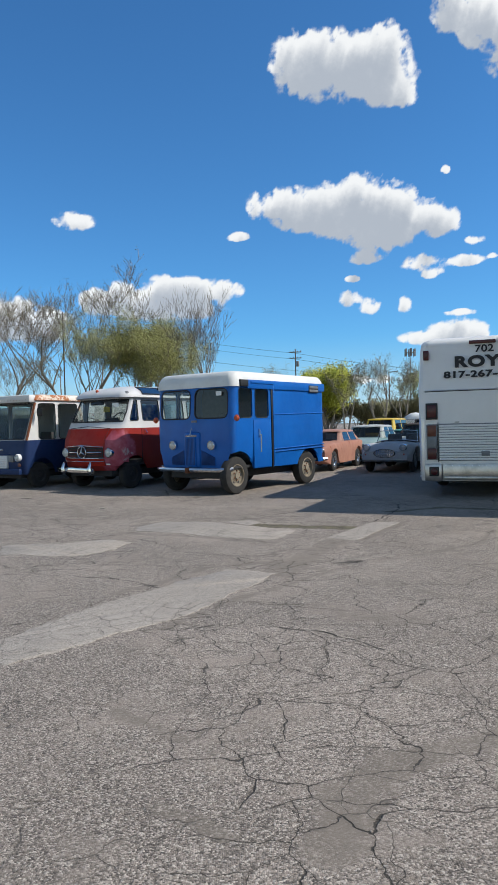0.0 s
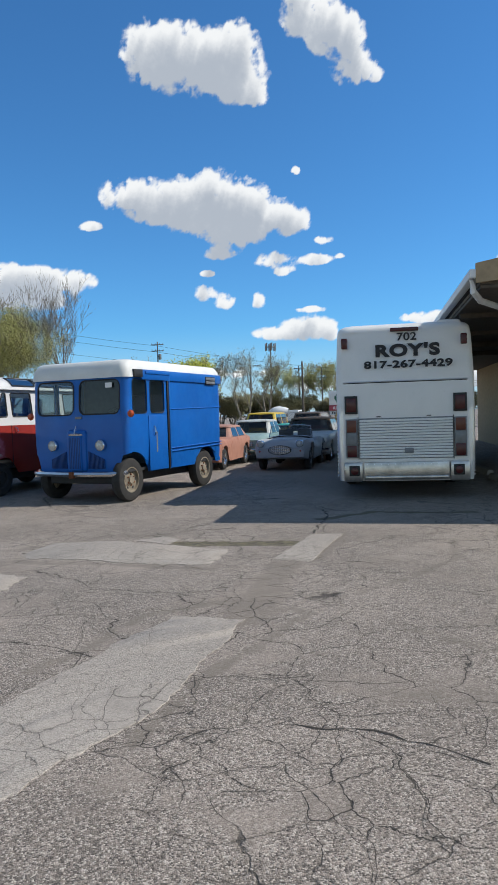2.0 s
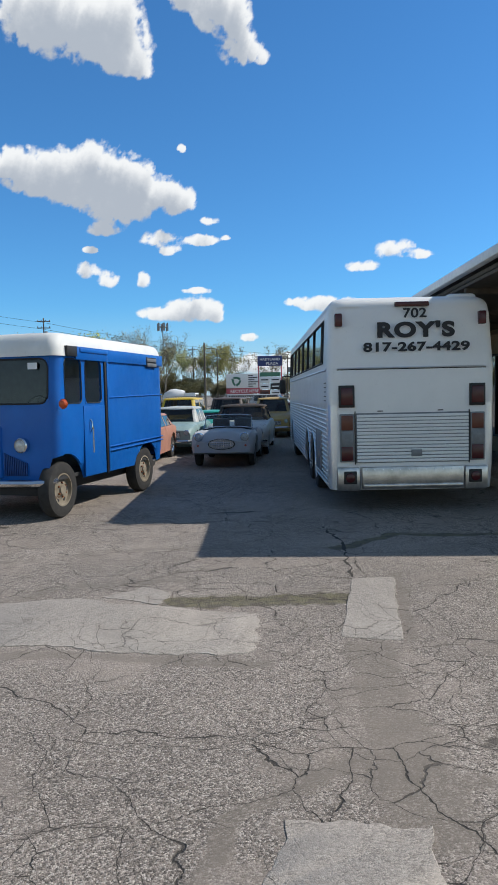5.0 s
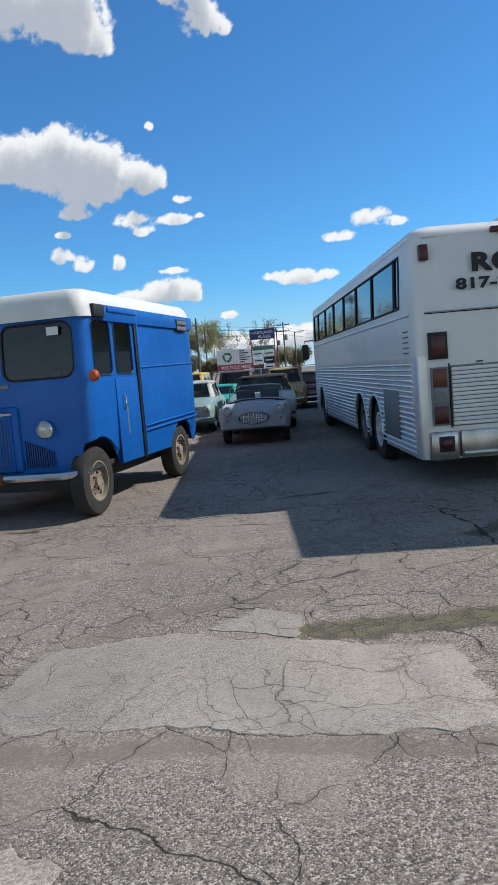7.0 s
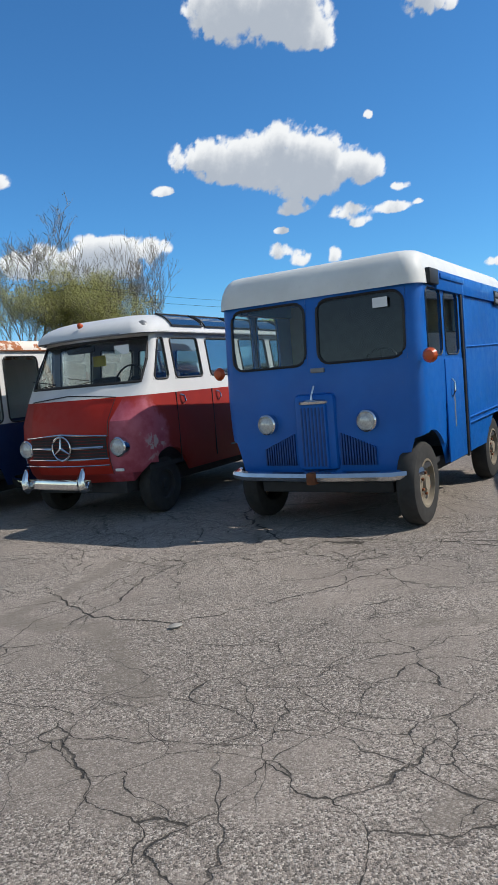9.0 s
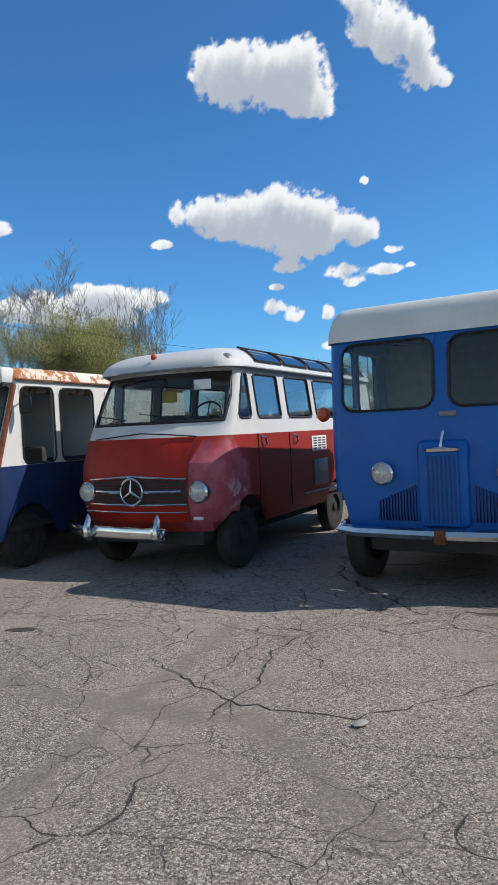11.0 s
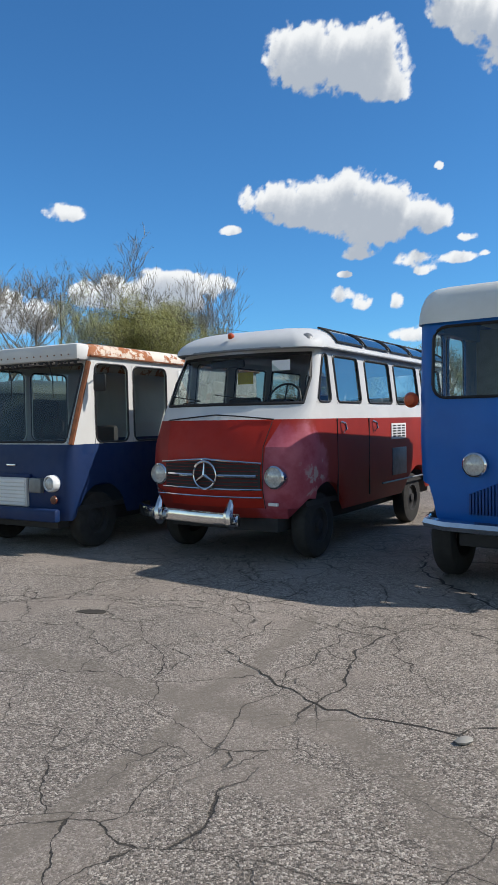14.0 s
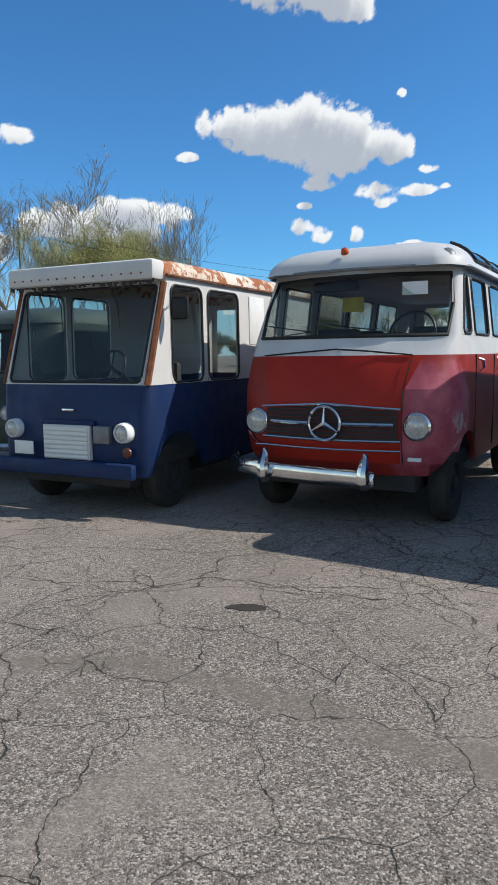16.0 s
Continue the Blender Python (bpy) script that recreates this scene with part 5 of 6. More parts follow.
# ---- sky backdrop with fair-weather clouds ----
# each cloud: puffs as azimuth, elevation, half width, half height in degrees
CLOUDS = (
    ((5.2, 25.3, 2.7, 2.2), (7.0, 26.1, 2.3, 1.5), (9.1, 24.9, 3.4, 2.2), (12.3, 26.2, 1.5, 1.5), (11.6, 23.9, 2.8, 1.6), (13.0, 22.8, 1.2, .7)),
    ((16.7, 29.4, 1.8, .9), (17.0, 27.4, 1.4, 1.5), (19.0, 26.8, 1.8, 2.1), (20.9, 26.0, 1.3, 1.6), (21.3, 24.1, 1.9, 1.2), (23.0, 23.4, .6, .5), (20.5, 32.4, 2.6, 1.2)),
    ((2.4, 16.3, 1.9, 1.3), (5.1, 16.2, 2.2, 1.4), (7.3, 16.4, 2.0, 1.4), (9.7, 16.6, 2.1, 1.8), (12.1, 15.9, 2.3, 1.8), (14.2, 14.9, 2.0, 1.7), (16.2, 14.4, 1.4, 1.1), (6.2, 15.1, 3.0, 1.1), (8.6, 14.6, 2.6, 1.3), (11.5, 13.7, 2.6, 1.3), (10.1, 12.2, 1.4, .5)),
    ((14.5, 11.6, 1.6, .8), (15.4, 10.8, .9, .4), (17.9, 11.6, 1.4, .5), (18.6, 12.9, .9, .4), (19.8, 11.7, .4, .25)),
    ((9.0, 9.3, 1.0, .8), (10.5, 8.7, 1.0, .7), (13.1, 8.6, .6, .8), (9.1, 10.8, .6, .3), (-.1, 14.2, 1.0, .4), (16.4, 17.9, .4, .4)),
    ((14.0, 6.2, 1.5, .6), (17.0, 6.4, 2.3, 1.1), (19.1, 6.1, .6, .8), (17.3, 7.9, 1.2, .25)),
    ((-12.0, 9.9, .9, .7), (-9.6, 10.2, 1.4, 1.0), (-6.2, 10.3, 2.1, 1.2), (-3.5, 10.1, 2.2, 1.2), (-.9, 10.3, 1.2, .8), (-6, 8.9, 4.8, 1.1), (-8.2, 9.4, 2.4, 1.1), (-11, 9.2, 1.8, .9)),
    ((-17.8, 8.8, 1.7, 1.1), (-14.8, 8.3, 1.6, .8), (-16.6, 7.4, 3.2, 1.3), (-21, 7.6, 3.5, 1.6), (-13.1, 15.2, 1.7, .8)),
    ((30.4, 9.3, 1.5, .5), (33.3, 10.4, 1.8, .8), (35.5, 9.9, 1.0, .35), (27.3, 6.7, 2.2, .7), (25.1, 6.9, .9, .4), (29.5, 6.7, 1.0, .4), (21.5, 4.3, .8, .4)),
    ((24, 2.2, 9, 1.0), (34, 2.4, 7, .9), (8, 3.2, 6, .5), (-30, 22, 5, 2)),
)


def clouds():
    R, a0, a1, e0, e1, st = 2200.0, -46, 64, -0.6, 42, 0.17
    na, ne = int((a1 - a0) / st) + 1, int((e1 - e0) / st) + 1
    A, E = np.meshgrid(a0 + st * np.arange(na), e0 + st * np.arange(ne))
    ar, er = np.radians(A), np.radians(E)
    co = np.stack([R * np.cos(er) * np.sin(ar), R * np.cos(er) * np.cos(ar), R * np.sin(er)], -1).reshape(-1, 3)
    field = np.full(A.shape, -3.0)
    for group in CLOUDS:
        f = np.zeros(A.shape)
        for a, e, ra, re in group:
            e = e * 1.045 + .1
            r2 = ((A - a) / ra) ** 2 + ((E - e) / (re * np.where(E < e, .85, 1.0))) ** 2
            f += np.exp(-1.35 * r2)
        field = np.maximum(field, f)
    puff = np.abs(value_noise(A, E, .55, 3, 5, .55) * 2 - 1)
    near = np.clip((field - .06) / .3, 0, 1)
    cover = (np.minimum(field, 1.15) - .31) * 1.5 - .4 * (1 - near) + ((value_noise(A, E, .5, 8, 5, .6) - .5) * 1.5 + (value_noise(A, E, 1.5, 14, 4, .65) - .5) * 1.9 - (puff - .22) * .8) * near
    dens = np.clip(cover, 0, 1) * (.35 + 1.3 * value_noise(A, E, .6, 21, 4, .6))
    depth = np.zeros(A.shape)
    for k in range(1, 15):
        depth += np.roll(np.roll(dens, -k, 0), -int(k * .35), 1) * st
    shade = np.exp(-.95 * depth)
    me = bpy.data.meshes.new("backdrop")
    idx = np.arange(na * ne).reshape(ne, na)
    me.from_pydata(co.tolist(), [], np.stack([idx[:-1, :-1], idx[:-1, 1:], idx[1:, 1:], idx[1:, :-1]], -1).reshape(-1, 4).tolist())
    for nm, v in (("cover", cover), ("shade", shade)):
        me.attributes.new(nm, 'FLOAT', 'POINT').data.foreach_set("value", np.clip(v, -1.5, 1.5).astype(np.float32).ravel())
    q = Mat("cloud_backdrop")
    at_c, at_l = q.t.nodes.new("ShaderNodeAttribute"), q.t.nodes.new("ShaderNodeAttribute")
    at_c.attribute_name, at_l.attribute_name = "cover", "shade"
    fine = q.math('SUBTRACT', q.noise(0.022, 9, 0.66), 0.5)
    dens = q.math('ADD', at_c.outputs["Fac"], q.math('MULTIPLY', fine, 1.5))
    alpha = q.math('MULTIPLY', q.ramp(dens, -0.22, 0.55), 0.98)
    body = q.ramp(q.math('ADD', at_l.outputs["Fac"], q.math('MULTIPLY', fine, 0.55)), 0.10, 0.88)
    col = q.mix(body, (0.45, 0.50, 0.57), (0.92, 0.94, 0.95))
    clear = q.t.nodes.new("ShaderNodeTexSky")
    clear.sky_type, clear.sun_disc = 'NISHITA', False
    clear.sun_elevation, clear.sun_rotation = sky.sun_elevation, sky.sun_rotation
    clear.altitude, clear.air_density, clear.dust_density, clear.ozone_density = 300, 1.0, 0.1, 4.0
    unit = q.t.nodes.new("ShaderNodeVectorMath")
    unit.operation = 'NORMALIZE'
    q.link(q.tc.outputs["Object"], unit.inputs[0])
    q.link(unit.outputs[0], clear.inputs["Vector"])
    deep = q.t.nodes.new("ShaderNodeMix")
    deep.data_type, deep.blend_type = 'RGBA', 'MULTIPLY'
    deep.inputs[0].default_value = 1.0
    deep.inputs[7].default_value = (0.054, 0.110, 0.146, 1)
    q.link(clear.outputs[0], deep.inputs[6])
    rise = q.t.nodes.new("ShaderNodeSeparateXYZ")
    q.link(unit.outputs[0], rise.inputs[0])
    air = q.mix(q.ramp(rise.outputs[2], -0.02, 0.13, 0.85, 0), deep.outputs[2], (0.50, 0.64, 0.78))
    em = q.n("ShaderNodeEmission", Strength=1.0)
    q.link(q.mix(alpha, air, col), em.inputs[0])
    q.link(em.outputs[0], q.t.nodes["Material Output"].inputs[0])
    me.materials.append(q.m)
    tagged(new("backdrop", me), "blue sky with white fair weather clouds", "sky", kind="structure")


clouds()


# ---- trees ----
def tree(name, m, label, H, spreading, leaf, nleaf, leafsize, seed, levels=4, trunks=1, group="trees along the lot", twig=.014, scatter=.22, fan=.28, droop=.25, stem=.42):
    """A branching tapered tree; leaves are small single blades gathered along the twigs."""
    rnd = random.Random(seed)
    e = thing(name, m, label, "tree", group)
    bm = bmesh.new()
    tips = []

    def grow(p, d, length, r, lvl):
        pts, rad = [p.copy()], [r]
        n = 4
        for k in range(n):
            d = (d + Vector((rnd.uniform(-1, 1), rnd.uniform(-1, 1), rnd.uniform(-.3, .9))) * .16).normalized()
            p = p + d * length / n
            pts.append(p.copy())
            rad.append(r * (1 - .55 * (k + 1) / n))
            if lvl <= 2:
                tips.append((p.copy(), lvl))
        tube(bm, pts, r, 5 if lvl > 2 else 3, False, rad)
        if lvl == 0:
            return
        for k in range(rnd.randint(3, 4) if lvl > 1 else 3):
            f = rnd.uniform(.35, 1.0)
            q = pts[min(n, int(f * n) + 1)]
            ang = rnd.uniform(0, 2 * math.pi)
            side = Vector((math.cos(ang), math.sin(ang), rnd.uniform(-.1, .5)))
            nd = (d * (1 - spreading) + side * spreading + Vector((0, 0, droop))).normalized()
            grow(q, nd, length * rnd.uniform(.55, .75), max(rad[-1] * rnd.uniform(.6, .9), twig), lvl - 1)
    for k in range(trunks):
        a = 2 * math.pi * k / trunks + rnd.uniform(-.4, .4)
        lean = Vector((math.cos(a), math.sin(a), 0)) * (fan if trunks > 1 else .05)
        grow(Vector((lean.x * .6, lean.y * .6, -.05)), (Vector((0, 0, 1)) + lean).normalized(), H * stem, H * .014 + .02, levels)
    part("trunk", bm, M_BARK, e, smooth=False)
    if nleaf:
        verts, faces = [], []
        for _ in range(nleaf):
            p, lvl = rnd.choice(tips)
            c = p + Vector((rnd.gauss(0, scatter), rnd.gauss(0, scatter), rnd.gauss(0, scatter)))
            u = Vector((rnd.uniform(-1, 1), rnd.uniform(-1, 1), rnd.uniform(-1, 1))).normalized() * leafsize * rnd.uniform(.6, 1.3)
            v = u.orthogonal() * .7
            k = len(verts)
            verts += [c - u, c + v * .5, c + u, c - v * .5]
            faces.append((k, k + 1, k + 2, k + 3))
        me = bpy.data.meshes.new("crown")
        me.from_pydata([tuple(v) for v in verts], [], faces)
        me.materials.append(leaf)
        ob = new("crown", me)
        ob.parent = e
    return e


FAR = Matrix.Diagonal((1.9, 1.9, 1.9, 1))
bare = tree("tree", pose(-34.8, 115, 0) @ FAR, "bare budding tree with pale twigs", 8.6, .55, M_LEAF_BROWN, 5000, .03, 3, 5, 2, twig=.010, scatter=.08)
tree("tree", pose(-24.8, 115, 0) @ FAR, "tall slim tree with first pale leaves", 10.6, .45, M_LEAF_PALE, 26000, .04, 5, 5, 3, twig=.010, scatter=.12, fan=.22)
tree("tree", pose(-15.0, 115, 0) @ FAR @ Matrix.Diagonal((1.12, 1.12, 1.0, 1)), "broad bushy tree with olive spring leaves", 10.4, .52, M_LEAF_OLIVE, 100000, .06, 7, 5, 7, twig=.010, scatter=.30, fan=.30, stem=.40)
tree("tree", pose(-5.7, 116, 0) @ FAR @ Matrix.Diagonal((1, 1, 1.08, 1)), "bare grey tree with thin branches", 10.6, .46, M_LEAF_BROWN, 1500, .03, 9, 5, 3, twig=.010, scatter=.08, fan=.2)
yel = tree("tree", pose(13.6, 113, 0) @ Matrix.Diagonal((1.5, 1.5, 1.65, 1)), "round tree in bright yellow-green leaf", 8.8, .62, M_LEAF_YELLOW, 52000, .12, 11, 4, 6, scatter=.38, stem=.32)
b2 = tree("tree", pose(17.5, 90.5, 0), "bare brown tree behind the lot", 10.5, .5, M_LEAF_BROWN, 1200, .12, 13, 4, 2)
b3 = tree("tree", pose(29, 117, 0) @ Matrix.Diagonal((1.15, 1.15, 1.15, 1)), "tall tree with sparse pale green leaves", 10.2, .5, M_LEAF_PALE, 9000, .09, 15, 4, 1)
b4 = tree("tree", pose(36, 115, 0) @ Matrix.Diagonal((1.15, 1.15, 1.15, 1)), "pale olive tree beside the road", 9.2, .6, M_LEAF_OLIVE, 12000, .10, 17, 4, 2)
brush = tree("bush", pose(21, 113, 0), "dense brown budding bush", 6.0, .7, M_LEAF_BROWN, 16000, .11, 19, 3, 6, "brush behind the lot")
rb = random.Random(4)
for k in range(16):
    x = 3 + k * 2.5
    copy_thing(brush, pose(x + rb.uniform(-1, 1), 122 - .28 * x + rb.uniform(-3, 3), 0, 0, 0, rb.uniform(0, 360)) @ Matrix.Diagonal((1, 1, rb.uniform(.7, 1.1), 1)))
for x, y, r in ((21.5, 95, 50), (14, 96, 120), (33, 121, 200), (40, 116, 300), (-42, 122, 90), (-50, 118, 10), (-29, 124, 220), (3.5, 100, 40), (45, 114, 90)):
    copy_thing(b2 if x > 0 else bare, pose(x, y, 0, 0, 0, r) @ (Matrix() if x > 0 else FAR))
for x, y, r in ((50, 118, 0), (55, 120, 90), (60, 117, 30), (66, 121, 200), (72, 118, 120), (-38, 120, 0), (-31, 121, 70), (-45, 118, 140), (-25, 120, 200), (-17, 119, 20), (-9.5, 120, 100), (-2.5, 119, 160), (-52, 115, 260)):
    copy_thing(brush, pose(x, y, 0, 0, 0, r))


# ---- poles, wires and signs ----
def pole(m, H, label, arms=1, light=False, mast=False):
    e = thing("utility_pole" if not light else "street_lamp", m, label, "pole")
    part("post", tube(bmesh.new(), [(0, 0, -.05), (0, 0, H / 2), (0, 0, H)], .14, 8, False, [.12, .10, .08]), M_POLE, e)
    for k in range(arms):
        z = H - .5 - k * .9
        bpart("crossarm", M_POLE, e, -.9, .9, -.06, .06, z, z + .12, bevel=.01)
        for x in (-.8, -.3, .3, .8):
            part("insulator", lathe(bmesh.new(), [(.05, 0), (.06, .08), (.03, .16), (0, .18)], 8, at(x, 0, z + .12)), M_GREY, e)
    if arms and not light:
        part("transformer", lathe(bmesh.new(), [(0, 0), (.2, 0), (.22, .05), (.22, .7), (.18, .8), (0, .82)], 12, at(.32, 0, H - 2.6)), M_GREY, e)
    if light:
        part("lamp_arm", tube(bmesh.new(), [(0, 0, H - .2), (.6, 0, H), (1.0, 0, H)], .04), M_GREY, e)
        bpart("lamp_head", M_GREY, e, .8, 1.5, -.15, .15, H - .06, H + .08, bevel=.04)
    if mast:
        for k in range(6):
            a = k * math.pi / 3
            bpart("antenna", M_GREY, e, -.12, .12, .9, 1.02, H - 1.4, H, bevel=.02, m=Matrix.Rotation(a, 4, 'Z'))
        part("platform", tube(bmesh.new(), [(.95 * math.cos(a * math.pi / 6), .95 * math.sin(a * math.pi / 6), H - .7) for a in range(12)], .05, 5, True), M_GREY, e)
        for k in range(3):
            a = k * 2 * math.pi / 3
            part("brace", tube(bmesh.new(), [(0, 0, H - .7), (.95 * math.cos(a), .95 * math.sin(a), H - .7)], .04, 5), M_GREY, e)
    return e


pole(pose(-28.2, 112, 0, 0, 0, 60), 20.2, "weathered wooden utility pole with crossarms", 2)
pole(pose(8.0, 106, 0, 0, 0, -10), 12.8, "weathered wooden utility pole with transformer", 2)
pole(pose(31.2, 130.8, 0), 15.0, "tall grey mobile phone mast", 0, False, True)
pole(pose(24.8, 119.3, 0), 10.0, "grey street lamp on a tall post", 0, True)
pole(pose(33.3, 119.4, 0), 9.9, "slim wooden utility pole", 1)
pole(pose(34.5, 110.4, 0, 0, 0, 180), 9.0, "wooden post with street lamp arm", 0, True)
pole(pose(42.4, 99.1, 0, 0, 0, -20), 8.2, "wooden utility pole by the road", 2)
pole(pose(43.8, 98.4, 0), 6.7, "street lamp by the road", 0, True)
pole(pose(45.5, 108, 0), 7.8, "far utility pole by the road", 1)
pole(pose(17.9, 65.5, 0), 6.5, "plain grey wooden pole", 0)
for z0, z1, z2 in ((19.6, 12.2, 7.4), (18.6, 11.3, 7.0), (16.4, 9.6, 6.4)):
    w = bmesh.new()
    pts = []
    for a, b in (((-80, 116, z0), (-28.2, 112, z0)), ((-28.2, 112, z0), (8.0, 106, z1)), ((8.0, 106, z1), (42.4, 99.1, z2)), ((42.4, 99.1, z2), (90, 140, z2))):
        for k in range(12):
            t = k / 12
            p = Vector(a).lerp(Vector(b), t)
            p.z -= 1.1 * 4 * t * (1 - t) * .6
            pts.append(p)
    tagged(part("power_line", tube(w, pts, .018, 4), M_BLACK), "thin black overhead power line", "wire", "overhead wires")


def recycle_sign():
    e = thing("billboard", pose(32.2, 92.9, 0, 0, 0, -21) @ Matrix.Diagonal((1.58, 1.58, 1.58, 1)) @ pose(0, 0, -.66), "white recycling signboard with red band on posts", "sign")
    bpart("board", M_SIGNWHITE, e, -1.5, 1.5, -.06, .06, 2.35, 3.55, bevel=.01)
    for x in (-1.0, 1.0):
        part("post", tube(bmesh.new(), [(x, .1, .6), (x, .1, 3.4)], .07), M_POLE, e)
    bpart("red_band", M_SIGNRED, e, -1.5, 1.5, -.08, .0, 1.88, 2.33, bevel=.01)
    lettering(e, "RECYCLE HERE", .05, -.085, 1.98, .34, 2.4, M_SIGNWHITE, None, .008)
    bpart("name_board", M_SIGNWHITE, e, -1.45, 1.45, -.06, .0, 1.50, 1.84, bevel=.01)
    for k in range(14):
        bpart("illegible_letter", M_LETTER, e, -1.3 + k * .19, -1.17 + k * .19, -.065, -.05, 1.58, 1.76, bevel=0)
    for k in range(6):
        bpart("text_bar", M_LETTER, e, .35, .75 + .12 * ((k * 7) % 5), -.068, -.05, 2.45 + k * .18, 2.53 + k * .18, bevel=0)
    for k in range(3):
        a = radians(90 + 120 * k)
        c, s = math.cos(a), math.sin(a)
        mm = at(-.65, -.07, 2.93) @ Matrix.Rotation(-a + math.pi / 2, 4, 'Y')
        b = box(bmesh.new(), -.24, .20, -.01, .01, .20, .36, m=mm)
        box(b, .12, .34, -.01, .01, .12, .30, m=mm)
        part("arrow", b, M_SIGNGREEN, e, "green recycling arrow")


def plaza_sign():
    e = thing("pylon_sign", pose(29.15, 77.0, 0, 0, 0, -23), "tall plaza sign with blue top on red posts", "sign")
    bpart("header", M_SIGNBLUE, e, -1.35, 1.35, -.15, .15, 4.9, 6.0, bevel=.02)
    lettering(e, "HARTLAND", 0, -.17, 5.48, .40, 2.2, M_SIGNWHITE, None, .004)
    lettering(e, "PLAZA", .25, -.17, 5.03, .40, 1.35, M_SIGNWHITE, None, .004)
    for x in (-1.25, 1.25):
        part("post", tube(bmesh.new(), [(x, 0, -.05), (x, 0, 5.0)], .07), M_SIGNRED, e)
    bpart("panel", M_SIGNGREEN, e, -1.15, 1.15, -.1, .1, 3.75, 4.2, bevel=.01)
    for r in range(3):
        for c in range(2):
            mt = (M_SIGNWHITE, M_SIGNWHITE, M_SIGNWHITE, M_DARK, M_AMBER, M_SIGNWHITE)[r * 2 + c]
            p = bpart("panel", mt, e, -1.15 + c * 1.17, -.02 + c * 1.17, -.1, .1, 3.05 - r * .72, 3.7 - r * .72, bevel=.01)
            bpart("text_bar", M_LETTER if mt is not M_DARK else M_SIGNWHITE, p, -1.0 + c * 1.17, -.2 + c * 1.17, -.11, -.09, 3.32 - r * .72, 3.44 - r * .72, bevel=0)


recycle_sign()
plaza_sign()


def mixer_truck():
    e = thing("mixer_truck", pose(24.6, 91.5, 0, 0, 0, 60) @ Matrix.Diagonal((.98, .98, .98, 1)), "white cement mixer truck with drum", "truck")
    part("drum", lathe(bmesh.new(), [(.3, -1.4), (.75, -1.0), (1.0, -.2), (.95, .5), (.55, 1.4), (.35, 1.7)], 16, at(0, 2.6, 1.75) @ pose(0, 0, 0, 78)), M_SIGNWHITE, e)
    bpart("cab", M_SIGNWHITE, e, -1.0, 1.0, -.6, .9, .7, 2.2, bevel=.08)
    bpart("cab_window", M_DARK, e, -.9, .9, -.62, -.5, 1.45, 2.0, bevel=.03)
    bpart("chassis", M_DARK, e, -.8, .8, -.5, 5.0, .5, .8, bevel=.02)
    for s in (-1, 1):
        for y in (0, 3.2, 4.3):
            wheel(e, .95 * s, y, .5, .28, M_GREY, s)


mixer_truck()


def fence():
    e = thing("chain_link_fence", pose(12, 63, 0, 0, 0, -18), "grey chain link fence behind the cars", "fence")
    for k in range(13):
        part("post", tube(bmesh.new(), [(k * 2.4, 0, -.05), (k * 2.4, 0, 1.8)], .035), M_GREY, e)
    for z in (.1, 1.75):
        part("rail", tube(bmesh.new(), [(0, 0, z), (28.8, 0, z)], .025), M_GREY, e)
    b = bmesh.new()
    for k in range(145):
        x = k * .2
        tube(b, [(x, 0, .1), (min(x + 1.65, 28.8), 0, .1 + min(1.65, 28.8 - x))], .006, 3)
        tube(b, [(x, .01, .1 + min(1.65, x)), (max(x - 1.65, 0), .01, .1) if x >= 1.65 else (0, .01, .1)], .006, 3) if x > .01 else None
    tagged(part("wire_mesh", b, M_GREY, e, smooth=False), kind="stuff")


fence()


